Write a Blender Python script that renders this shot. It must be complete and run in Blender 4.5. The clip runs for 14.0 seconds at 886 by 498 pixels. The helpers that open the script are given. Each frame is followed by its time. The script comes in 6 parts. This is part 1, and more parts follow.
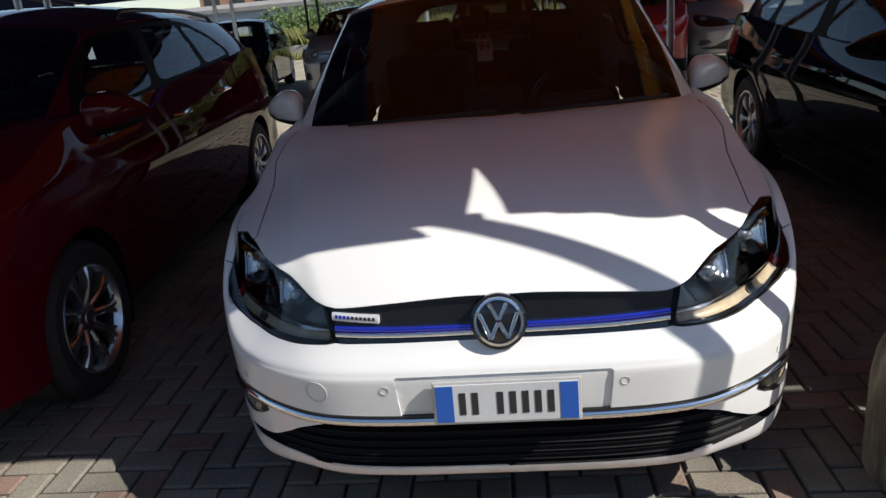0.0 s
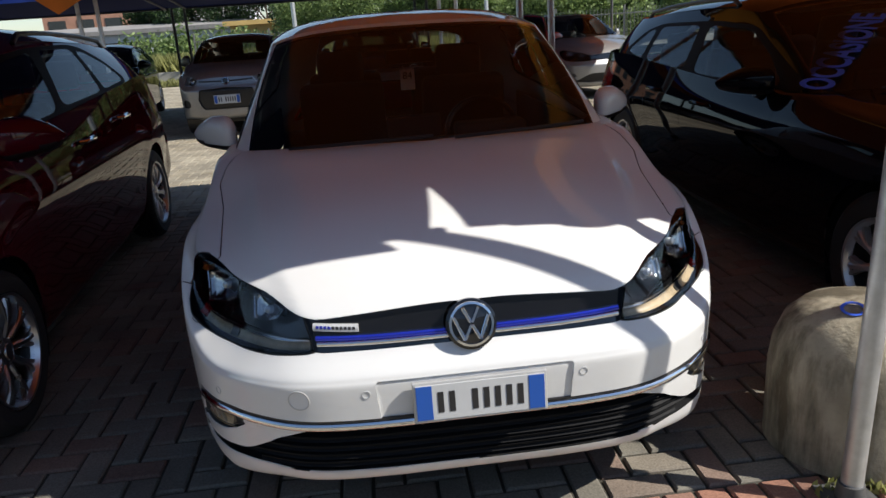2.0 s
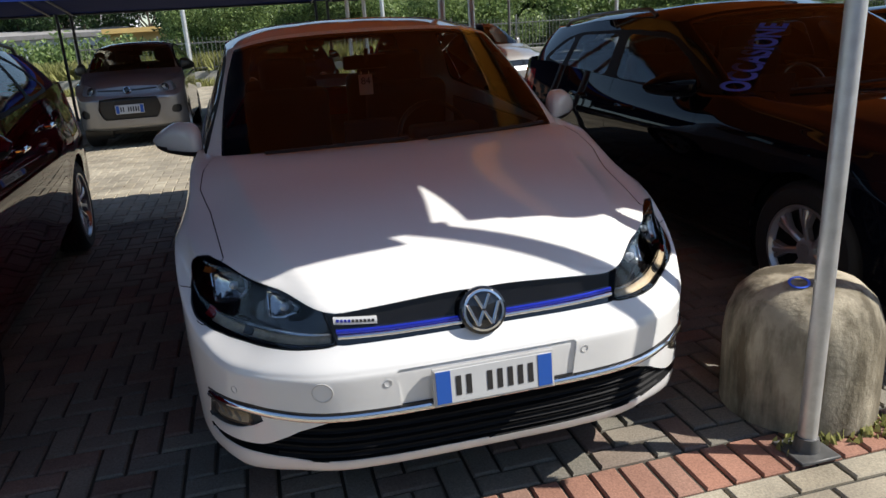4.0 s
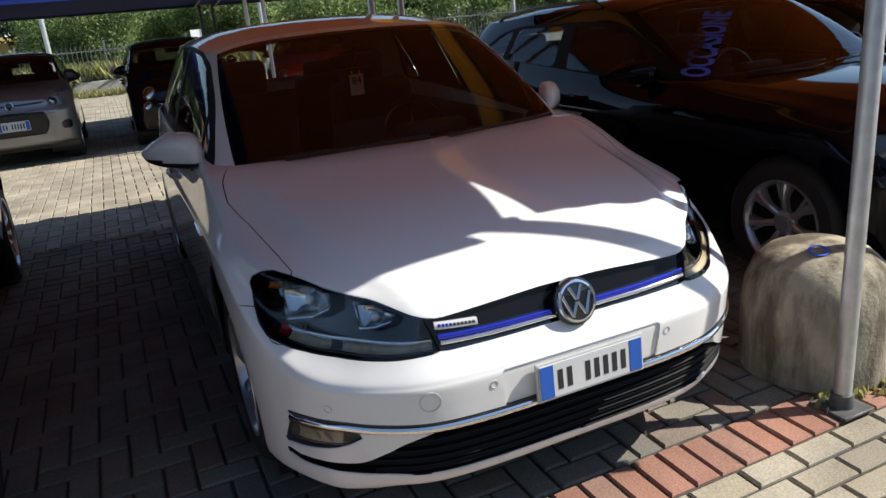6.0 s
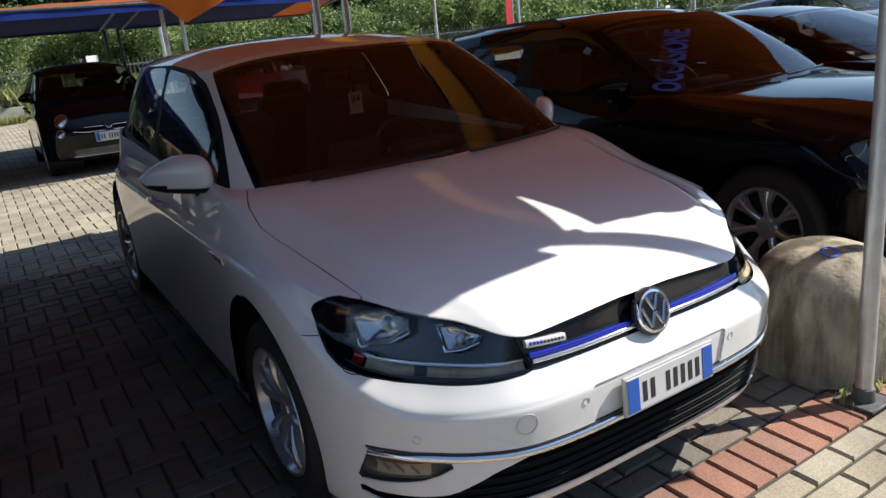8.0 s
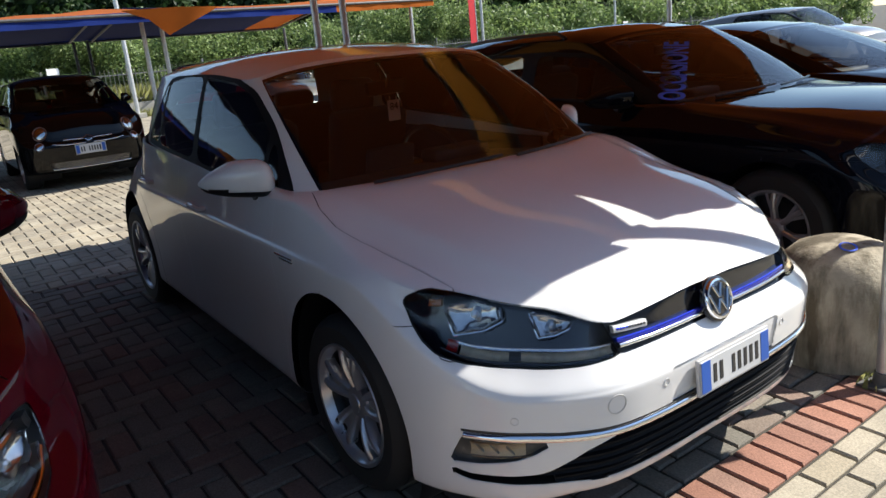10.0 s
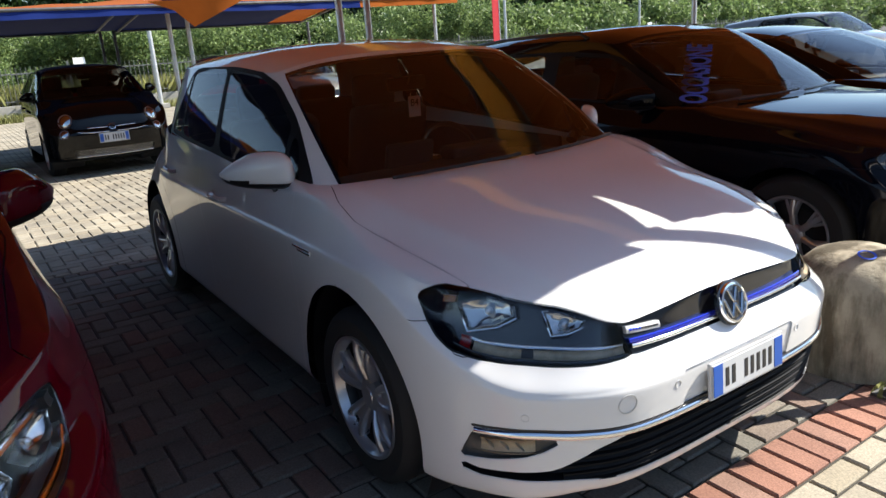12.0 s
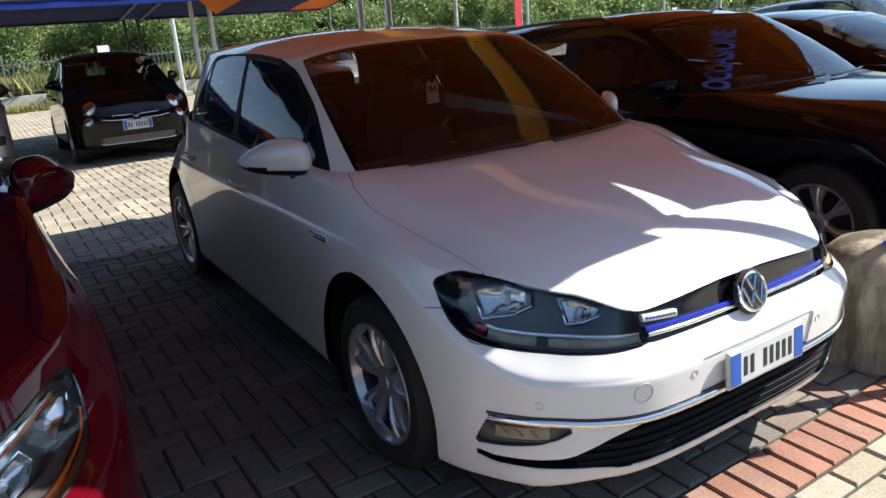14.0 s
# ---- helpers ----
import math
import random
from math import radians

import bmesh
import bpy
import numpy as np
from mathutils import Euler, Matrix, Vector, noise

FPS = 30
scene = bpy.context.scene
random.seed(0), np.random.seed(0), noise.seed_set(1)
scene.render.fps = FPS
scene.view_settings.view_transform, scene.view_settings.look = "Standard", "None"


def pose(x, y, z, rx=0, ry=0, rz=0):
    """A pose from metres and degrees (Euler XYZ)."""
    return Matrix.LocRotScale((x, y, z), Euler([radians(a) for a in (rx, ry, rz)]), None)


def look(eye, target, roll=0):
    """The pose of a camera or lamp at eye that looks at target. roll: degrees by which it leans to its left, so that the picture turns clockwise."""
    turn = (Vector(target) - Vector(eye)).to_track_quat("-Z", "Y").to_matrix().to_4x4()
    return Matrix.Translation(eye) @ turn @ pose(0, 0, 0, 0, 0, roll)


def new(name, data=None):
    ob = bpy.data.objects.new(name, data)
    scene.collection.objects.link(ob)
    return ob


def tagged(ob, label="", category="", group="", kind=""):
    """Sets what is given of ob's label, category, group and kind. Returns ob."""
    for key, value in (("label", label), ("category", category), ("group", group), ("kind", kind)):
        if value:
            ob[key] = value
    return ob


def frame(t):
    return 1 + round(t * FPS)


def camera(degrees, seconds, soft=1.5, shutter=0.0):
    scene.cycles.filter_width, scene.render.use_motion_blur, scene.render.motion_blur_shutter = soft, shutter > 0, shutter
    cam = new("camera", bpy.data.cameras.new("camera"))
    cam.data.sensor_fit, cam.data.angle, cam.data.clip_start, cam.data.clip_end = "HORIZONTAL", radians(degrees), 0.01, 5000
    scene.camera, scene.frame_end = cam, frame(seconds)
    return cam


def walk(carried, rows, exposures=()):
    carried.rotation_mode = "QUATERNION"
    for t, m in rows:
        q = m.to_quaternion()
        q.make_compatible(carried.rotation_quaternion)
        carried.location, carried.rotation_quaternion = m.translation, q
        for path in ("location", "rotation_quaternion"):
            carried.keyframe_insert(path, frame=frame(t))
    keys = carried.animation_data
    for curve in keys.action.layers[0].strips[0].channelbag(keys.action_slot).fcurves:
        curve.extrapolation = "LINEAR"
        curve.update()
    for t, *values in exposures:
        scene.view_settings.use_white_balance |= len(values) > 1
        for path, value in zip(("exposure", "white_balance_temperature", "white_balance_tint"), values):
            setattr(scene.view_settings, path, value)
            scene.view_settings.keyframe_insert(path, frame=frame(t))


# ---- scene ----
cam = camera(63.4, 14.0)
PATH = [
    (0, (0.042, -1.533, 1.429), (-0.149, 0.34, 0.753), -5.6),
    (0.5, (0.008, -1.561, 1.445), (-0.168, 0.315, 0.775), -5.1),
    (1, (-0.126, -1.619, 1.449), (-0.116, 0.268, 0.786), -3.8),
    (1.5, (-0.181, -1.635, 1.454), (-0.092, 0.256, 0.81), -4.0),
    (2, (-0.217, -1.687, 1.456), (-0.043, 0.204, 0.828), -3.8),
    (4.5, (-0.675, -1.747, 1.474), (-0.161, 0.08, 0.844), -3.5),
    (5, (-0.834, -1.727, 1.483), (-0.248, 0.07, 0.83), -3.6),
    (5.5, (-0.988, -1.619, 1.487), (-0.287, 0.133, 0.825), -4.0),
    (6, (-1.049, -1.514, 1.481), (-0.292, 0.222, 0.838), -4.9),
    (6.5, (-1.03, -1.397, 1.49), (-0.305, 0.367, 0.888), -5.7),
    (7, (-1.122, -1.303, 1.483), (-0.374, 0.456, 0.895), -5.4),
    (7.5, (-1.308, -1.221, 1.472), (-0.414, 0.467, 0.88), -5.4),
    (8, (-1.414, -1.233, 1.479), (-0.416, 0.392, 0.875), -5.0),
    (10.5, (-1.797, -1.125, 1.49), (-0.695, 0.442, 0.915), -4.7),
    (11, (-1.77, -1.157, 1.489), (-0.675, 0.412, 0.906), -4.3),
    (11.5, (-1.77, -1.157, 1.495), (-0.695, 0.424, 0.909), -3.8),
    (12, (-1.781, -1.153, 1.492), (-0.721, 0.44, 0.911), -3.5),
    (12.5, (-1.778, -1.164, 1.488), (-0.732, 0.438, 0.905), -3.5),
    (13, (-1.781, -1.168, 1.485), (-0.755, 0.444, 0.893), -3.6),
    (13.5, (-1.772, -1.164, 1.485), (-0.762, 0.455, 0.884), -3.7),
    (14, (-1.766, -1.158, 1.487), (-0.761, 0.461, 0.877), -3.8),
]
SLOPE = 1.3  # degrees by which the paved bay rises away from the lane
walk(cam, [(t, pose(0, 0, 0, SLOPE, 0, 0) @ look(eye, target, roll)) for t, eye, target, roll in PATH],
     exposures=[(0.0, 0.80), (2.0, 0.83), (5.0, 1.07), (8.0, 1.19), (11.0, 1.54), (14.0, 1.68)])

# ---- world, sun, exposure ----
SUN_AZ, SUN_EL = 110.0, 43.0  # degrees; azimuth from +y towards +x
world = bpy.data.worlds.new("sky")
scene.world = world
world.use_nodes = True
_sky = world.node_tree.nodes.new("ShaderNodeTexSky")
_sky.sky_type, _sky.sun_disc = "NISHITA", False
_sky.ozone_density, _sky.dust_density = 2.4, 0.3
_sky.sun_elevation, _sky.sun_rotation = radians(SUN_EL), radians(SUN_AZ)
world.node_tree.links.new(_sky.outputs[0], world.node_tree.nodes["Background"].inputs[0])
world.node_tree.nodes["Background"].inputs[1].default_value = 0.07
_sun = new("sun", bpy.data.lights.new("sun", "SUN"))
_sun.data.energy, _sun.data.angle, _sun.data.color = 3.9, radians(0.5), (1.0, 0.95, 0.87)
_to_sun = Vector((math.sin(radians(SUN_AZ)) * math.cos(radians(SUN_EL)), math.cos(radians(SUN_AZ)) * math.cos(radians(SUN_EL)), math.sin(radians(SUN_EL))))
_sun.matrix_world = look(_to_sun * 50, (0, 0, 0))


# ---- materials ----
def material(name):
    m = bpy.data.materials.new(name)
    m.use_nodes = True
    nt = m.node_tree
    return m, nt, nt.nodes["Principled BSDF"]


def noise_node(nt, scale, detail=4.0, rough=0.6):
    co = nt.nodes.new("ShaderNodeTexCoord")
    n = nt.nodes.new("ShaderNodeTexNoise")
    n.inputs["Scale"].default_value, n.inputs["Detail"].default_value, n.inputs["Roughness"].default_value = scale, detail, rough
    nt.links.new(co.outputs["Object"], n.inputs["Vector"])
    return n


def ramp(nt, src, stops):
    r = nt.nodes.new("ShaderNodeValToRGB")
    while len(r.color_ramp.elements) < len(stops):
        r.color_ramp.elements.new(0.5)
    for e, (p, c) in zip(r.color_ramp.elements, stops):
        e.position, e.color = p, (*c, 1)
    nt.links.new(src, r.inputs[0])
    return r


def bumped(nt, bsdf, src, strength, distance):
    b = nt.nodes.new("ShaderNodeBump")
    b.inputs["Strength"].default_value, b.inputs["Distance"].default_value = strength, distance
    nt.links.new(src, b.inputs["Height"])
    nt.links.new(b.outputs[0], bsdf.inputs["Normal"])


def plain(name, c, rough=0.5, metal=0.0, var=0.12, scale=8.0, coat=0.0, bump=0.0):
    """A surface of one colour with grain and a little wear."""
    m, nt, b = material(name)
    n = noise_node(nt, scale, 6)
    lo, hi = tuple(v * (1 - var) for v in c), tuple(min(1, v * (1 + var)) for v in c)
    nt.links.new(ramp(nt, n.outputs[0], [(0.3, lo), (0.7, hi)]).outputs[0], b.inputs["Base Color"])
    rr = nt.nodes.new("ShaderNodeMapRange")
    rr.inputs["To Min"].default_value, rr.inputs["To Max"].default_value = rough * 0.85, min(1, rough * 1.2)
    nt.links.new(n.outputs[0], rr.inputs[0])
    nt.links.new(rr.outputs[0], b.inputs["Roughness"])
    b.inputs["Metallic"].default_value = metal
    b.inputs["Coat Weight"].default_value, b.inputs["Coat Roughness"].default_value = coat, 0.03
    if bump:
        bumped(nt, b, noise_node(nt, scale * 12, 3).outputs[0], 0.5, bump)
    return m


def car_paint(name, c, metal=0.0, flake=0.0, dirt=0.03, coat=1.5, sheen=0.1):
    """Lacquered paint: fine flake under a clear coat, a thin film of dust."""
    m, nt, b = material(name)
    fine = noise_node(nt, 900.0, 2)
    dust = noise_node(nt, 3.0, 8, 0.7)
    base = ramp(nt, fine.outputs[0], [(0.35, tuple(v * (1 - flake) for v in c)), (0.65, tuple(min(1, v * (1 + flake)) for v in c))])
    mix = nt.nodes.new("ShaderNodeMix")
    mix.data_type = "RGBA"
    fac = nt.nodes.new("ShaderNodeMapRange")
    fac.inputs["From Min"].default_value, fac.inputs["From Max"].default_value = 0.45, 0.8
    fac.inputs["To Min"].default_value, fac.inputs["To Max"].default_value = 0.0, dirt
    nt.links.new(dust.outputs[0], fac.inputs[0])
    nt.links.new(fac.outputs[0], mix.inputs[0])
    nt.links.new(base.outputs[0], mix.inputs[6])
    mix.inputs[7].default_value = (0.3, 0.27, 0.23, 1)
    nt.links.new(mix.outputs[2], b.inputs["Base Color"])
    b.inputs["Metallic"].default_value, b.inputs["Roughness"].default_value = metal, 0.38
    b.inputs["Coat Weight"].default_value, b.inputs["Coat Roughness"].default_value = 1.0, 0.02
    b.inputs["Specular IOR Level"].default_value, b.inputs["Coat IOR"].default_value = sheen, coat
    bumped(nt, b, noise_node(nt, 220.0, 2).outputs[0], 0.03, 0.0006)
    return m


def glazing(name, tint, ior=1.5):
    """Thin glass: clear with a tint, and the gloss that its index gives."""
    m, nt, b = material(name)
    nt.nodes.remove(b)
    t, g, f, mx = (nt.nodes.new(k) for k in ("ShaderNodeBsdfTransparent", "ShaderNodeBsdfGlossy", "ShaderNodeFresnel", "ShaderNodeMixShader"))
    t.inputs[0].default_value, g.inputs["Roughness"].default_value, f.inputs[0].default_value = (*tint, 1), 0.005, ior
    nt.links.new(f.outputs[0], mx.inputs[0])
    nt.links.new(t.outputs[0], mx.inputs[1])
    nt.links.new(g.outputs[0], mx.inputs[2])
    nt.links.new(mx.outputs[0], nt.nodes["Material Output"].inputs[0])
    return m


def canvas(name, c, through_c):
    """Woven awning cloth that lets some sunlight through."""
    m, nt, b = material(name)
    n = noise_node(nt, 2.5, 6)
    w = noise_node(nt, 160.0, 2)
    col = ramp(nt, n.outputs[0], [(0.3, tuple(v * 0.8 for v in c)), (0.7, c)])
    nt.links.new(col.outputs[0], b.inputs["Base Color"])
    b.inputs["Roughness"].default_value, b.inputs["Specular IOR Level"].default_value = 0.8, 0.12
    bumped(nt, b, w.outputs[0], 0.3, 0.002)
    tr, mx = nt.nodes.new("ShaderNodeBsdfTranslucent"), nt.nodes.new("ShaderNodeMixShader")
    tr.inputs[0].default_value, mx.inputs[0].default_value = (*through_c, 1), 0.3
    nt.links.new(b.outputs[0], mx.inputs[1])
    nt.links.new(tr.outputs[0], mx.inputs[2])
    nt.links.new(mx.outputs[0], nt.nodes["Material Output"].inputs[0])
    return m


def stained_concrete(name, c):
    """Old cast concrete: mottled, pitted, with dark runs of dirt down its sides."""
    m, nt, b = material(name)
    mottle = noise_node(nt, 4.5, 6)
    base = ramp(nt, mottle.outputs[0], [(0.3, tuple(v * 0.55 for v in c)), (0.7, tuple(v * 1.3 for v in c))])
    runs = noise_node(nt, 1.0, 5, 0.65)
    co, mp = nt.nodes.new("ShaderNodeTexCoord"), nt.nodes.new("ShaderNodeMapping")
    mp.inputs["Scale"].default_value, mp.inputs["Location"].default_value = (7.0, 7.0, 1.6), (0.3, 0.9, 0.0)
    nt.links.new(co.outputs["Object"], mp.inputs[0])
    nt.links.new(mp.outputs[0], runs.inputs["Vector"])
    dirt = ramp(nt, runs.outputs[0], [(0.42, (1.0, 1.0, 1.0)), (0.60, (0.32, 0.30, 0.26))])
    mu = nt.nodes.new("ShaderNodeMix")
    mu.data_type, mu.blend_type = "RGBA", "MULTIPLY"
    mu.inputs[0].default_value = 1.0
    nt.links.new(base.outputs[0], mu.inputs[6])
    nt.links.new(dirt.outputs[0], mu.inputs[7])
    nt.links.new(mu.outputs[2], b.inputs["Base Color"])
    b.inputs["Roughness"].default_value = 0.92
    bumped(nt, b, noise_node(nt, 60.0, 4).outputs[0], 0.6, 0.006)
    return m


def paving(name, tones, joint=False):
    """Pressed concrete pavers: each its own tone, with grit, stains and a worn face."""
    m, nt, b = material(name)
    info = nt.nodes.new("ShaderNodeNewGeometry" if joint else "ShaderNodeObjectInfo")
    per = ramp(nt, info.outputs["Random Per Island" if joint else "Random"], [(k / max(1, len(tones) - 1), c) for k, c in enumerate(tones)])
    co = nt.nodes.new("ShaderNodeNewGeometry")
    grit, stain = (nt.nodes.new("ShaderNodeTexNoise") for _ in range(2))
    grit.inputs["Scale"].default_value, grit.inputs["Detail"].default_value = 140.0, 4
    stain.inputs["Scale"].default_value, stain.inputs["Detail"].default_value = 2.2, 8
    last = per.outputs[0]
    for nn, lo in ((grit, 0.72), (stain, 0.62)):
        nt.links.new(co.outputs["Position"], nn.inputs["Vector"])
        r = ramp(nt, nn.outputs[0], [(0.3, (lo, lo, lo)), (0.68, (1.08, 1.08, 1.06))])
        mu = nt.nodes.new("ShaderNodeMix")
        mu.data_type, mu.blend_type = "RGBA", "MULTIPLY"
        mu.inputs[0].default_value = 1.0
        nt.links.new(last, mu.inputs[6])
        nt.links.new(r.outputs[0], mu.inputs[7])
        last = mu.outputs[2]
    nt.links.new(last, b.inputs["Base Color"])
    b.inputs["Roughness"].default_value, b.inputs["Specular IOR Level"].default_value = 0.9, 0.15
    bumped(nt, b, grit.outputs[0], 0.5, 0.003)
    return m


WHITE = car_paint("white_lacquer", (0.70, 0.70, 0.695), 0.0, 0.02)
WINE = car_paint("dark_red_lacquer", (0.075, 0.001, 0.006), 0.0, 0.25, 0.002, 1.34, 0.0)
INK = car_paint("black_blue_lacquer", (0.0025, 0.003, 0.006), 0.0, 0.3, 0.002, 1.29, 0.0)
JET = car_paint("black_lacquer", (0.003, 0.003, 0.0036), 0.0, 0.3, 0.004, 1.36, 0.0)
SILVER = car_paint("silver_lacquer", (0.22, 0.22, 0.23), 0.7, 0.12)
PEARL = car_paint("pale_silver_lacquer", (0.30, 0.30, 0.30), 0.5, 0.1)
GREY = car_paint("grey_lacquer", (0.16, 0.155, 0.15), 0.6, 0.15)
SCARLET = car_paint("red_lacquer", (0.24, 0.006, 0.010), 0.0, 0.1)
GLASS = glazing("window_glass", (0.80, 0.83, 0.81), 1.52)
PRIVACY = glazing("tinted_glass", (0.16, 0.17, 0.18), 1.52)
LENS = glazing("lamp_lens", (0.93, 0.93, 0.93), 1.45)
CHROME = plain("chrome", (0.82, 0.83, 0.85), 0.07, 1.0, 0.02)
SATIN = plain("satin_metal", (0.55, 0.56, 0.58), 0.28, 1.0, 0.06)
ALLOY = plain("alloy_wheel_paint", (0.52, 0.52, 0.54), 0.28, 0.7, 0.08, 6, 0.4)
REFLECTOR = plain("lamp_reflector", (0.52, 0.53, 0.54), 0.14, 1.0, 0.25, 90)
BLACK = plain("black_trim", (0.012, 0.012, 0.013), 0.35, 0.0, 0.25, 20)
GLOSS_BLACK = plain("gloss_black_trim", (0.008, 0.008, 0.009), 0.08, 0.0, 0.2, 20, 0.6)
RUBBER = plain("tyre_rubber", (0.018, 0.018, 0.018), 0.75, 0.0, 0.25, 30, 0, 0.0008)
SEAM = plain("panel_gap", (0.01, 0.01, 0.01), 0.9, 0.0, 0.1)
FABRIC = plain("seat_cloth", (0.035, 0.034, 0.036), 0.9, 0.0, 0.25, 60, 0, 0.001)
DASH = plain("dashboard_plastic", (0.03, 0.03, 0.032), 0.7, 0.0, 0.15, 40)
HEADLINER = plain("roof_lining", (0.42, 0.41, 0.39), 0.95, 0.0, 0.06, 30)
AMBER = plain("amber_lens", (0.34, 0.10, 0.02), 0.2, 0.0, 0.1)
TAIL = plain("red_lens", (0.35, 0.01, 0.012), 0.12, 0.0, 0.1, 8, 0.8)
BLUE_STRIP = plain("blue_trim", (0.03, 0.05, 0.62), 0.16, 0.75, 0.05, 8, 1.0)
LAMP_GREY = plain("indicator_plastic", (0.50, 0.41, 0.28), 0.35, 0.0, 0.25, 30, 0.15)
SLAT = plain("slat_plastic", (0.009, 0.009, 0.010), 0.6, 0.0, 0.25, 30)
SLAT.node_tree.nodes["Principled BSDF"].inputs["Specular IOR Level"].default_value = 0.12
EU_BLUE = plain("plate_blue", (0.015, 0.085, 0.38), 0.35, 0.0, 0.05)
PLATE = plain("plate_white", (0.50, 0.51, 0.52), 0.35, 0.0, 0.03)
PLATE_FRAME = plain("plate_frame_grey", (0.5, 0.5, 0.5), 0.4, 0.3, 0.06)
BARS = plain("plate_black", (0.02, 0.02, 0.022), 0.4)
PAPER = plain("card_white", (0.84, 0.84, 0.82), 0.7, 0.0, 0.03)
BLUE_INK = plain("poster_blue", (0.05, 0.14, 0.75), 0.6, 0.0, 0.05)
STEEL = plain("galvanised_steel", (0.52, 0.53, 0.54), 0.42, 0.75, 0.14, 14, 0, 0.0006)
DARK_STEEL = plain("weathered_steel", (0.10, 0.10, 0.10), 0.55, 0.4, 0.3, 14)
FENCE_PAINT = plain("fence_zinc", (0.15, 0.155, 0.15), 0.5, 0.3, 0.12, 4)
ORANGE = canvas("orange_canvas", (0.55, 0.15, 0.025), (0.125, 0.025, 0.004))
YELLOW = canvas("yellow_canvas", (0.75, 0.34, 0.05), (0.55, 0.22, 0.03))
# darker, nearly opaque orange, so little orange light reaches the rear cars
ORANGE_REAR = canvas("rear_orange_canvas", (0.40, 0.11, 0.025), (0.02, 0.005, 0.001))
NAVY = canvas("blue_canvas", (0.012, 0.018, 0.075), (0.003, 0.0045, 0.016))
BLUE_CLOTH = canvas("bright_blue_canvas", (0.02, 0.045, 0.24), (0.01, 0.02, 0.08))
CONCRETE = stained_concrete("cast_concrete", (0.33, 0.295, 0.222))
KERB = plain("kerb_concrete", (0.29, 0.28, 0.25), 0.9, 0.0, 0.2, 4, 0, 0.003)
# paver tones carry the light: darker under the awning, paler on sunlit lane and apron
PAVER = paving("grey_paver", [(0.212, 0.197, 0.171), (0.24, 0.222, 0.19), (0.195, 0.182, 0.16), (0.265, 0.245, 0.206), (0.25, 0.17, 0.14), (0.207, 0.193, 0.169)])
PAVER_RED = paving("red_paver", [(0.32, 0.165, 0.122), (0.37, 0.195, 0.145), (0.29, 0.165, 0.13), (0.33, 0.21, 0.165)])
PAVER_SUNLIT = paving("sunlit_paver", [(0.34, 0.306, 0.245), (0.40, 0.36, 0.288), (0.315, 0.28, 0.226), (0.375, 0.328, 0.25)], True)
PAVER_SHADED = paving("herringbone_paver", [(0.212, 0.197, 0.171), (0.24, 0.222, 0.19), (0.195, 0.182, 0.16), (0.265, 0.245, 0.206), (0.25, 0.17, 0.14), (0.207, 0.193, 0.169)], True)
SAND = plain("joint_sand", (0.05, 0.046, 0.036), 0.95, 0.0, 0.4, 20, 0, 0.002)


# ---- mesh helpers ----
def ground(y):
    """Height of the paving: it rises gently under the first bay and falls again behind it."""
    s = math.tan(radians(SLOPE))
    ys = np.asarray(y, float)
    return np.interp(ys, [-60, -4, 5.6, 9.2, 30, 400], [-4 * s, -4 * s, 5.6 * s, 0.11, 0.10, 0.10])


def link_mesh(name, verts, faces, mat, parent=None, label="", smooth=True, normals=None):
    me = bpy.data.meshes.new(name)
    me.from_pydata([tuple(map(float, v[:3])) for v in verts], [], [tuple(map(int, f)) for f in faces])
    me.materials.append(mat)
    if smooth and len(me.polygons):
        me.polygons.foreach_set("use_smooth", [True] * len(me.polygons))
    if normals is not None and len(me.polygons):
        me.normals_split_custom_set_from_vertices([tuple(map(float, n)) for n in normals])
    me.update()
    ob = new(name, me)
    ob.parent = parent
    if label:
        ob["label"] = label
    return ob


def part(name, bm, mat, parent, label="", smooth=False):
    """Links a bmesh as one mesh object under a thing or a part."""
    me = bpy.data.meshes.new(name)
    bm.normal_update()
    bm.to_mesh(me)
    bm.free()
    me.materials.append(mat)
    if smooth:
        me.polygons.foreach_set("use_smooth", [True] * len(me.polygons))
        me.set_sharp_from_angle(angle=radians(38))
    ob = new(name, me)
    ob.parent = parent
    if label:
        ob["label"] = label
    return ob


def thing(name, label, category, group="", kind="", m=None):
    ob = tagged(new(name), label, category, group, kind)
    ob.empty_display_size = 0.2
    if m is not None:
        ob.matrix_basis = m
    return ob


def box(bm, size, m=None, bevel=0.0, seg=2):
    r = bmesh.ops.create_cube(bm, size=1.0)
    vs = r["verts"]
    bmesh.ops.scale(bm, vec=size, verts=vs)
    if bevel:
        es = list({e for v in vs for e in v.link_edges})
        out = bmesh.ops.bevel(bm, geom=es, offset=bevel, segments=seg, affect="EDGES", profile=0.6)
        vs = list({v for f in out["faces"] for v in f.verts} | {v for v in vs if v.is_valid})
    if m is not None:
        bmesh.ops.transform(bm, matrix=m, verts=[v for v in vs if v.is_valid])
    return vs


def rod(bm, a, b, r0, r1=None, n=10):
    a, b = Vector(a), Vector(b)
    d = b - a
    m = Matrix.Translation((a + b) / 2) @ d.to_track_quat("Z", "Y").to_matrix().to_4x4()
    return bmesh.ops.create_cone(bm, cap_ends=True, segments=n, radius1=r0, radius2=r0 if r1 is None else r1, depth=d.length, matrix=m)["verts"]


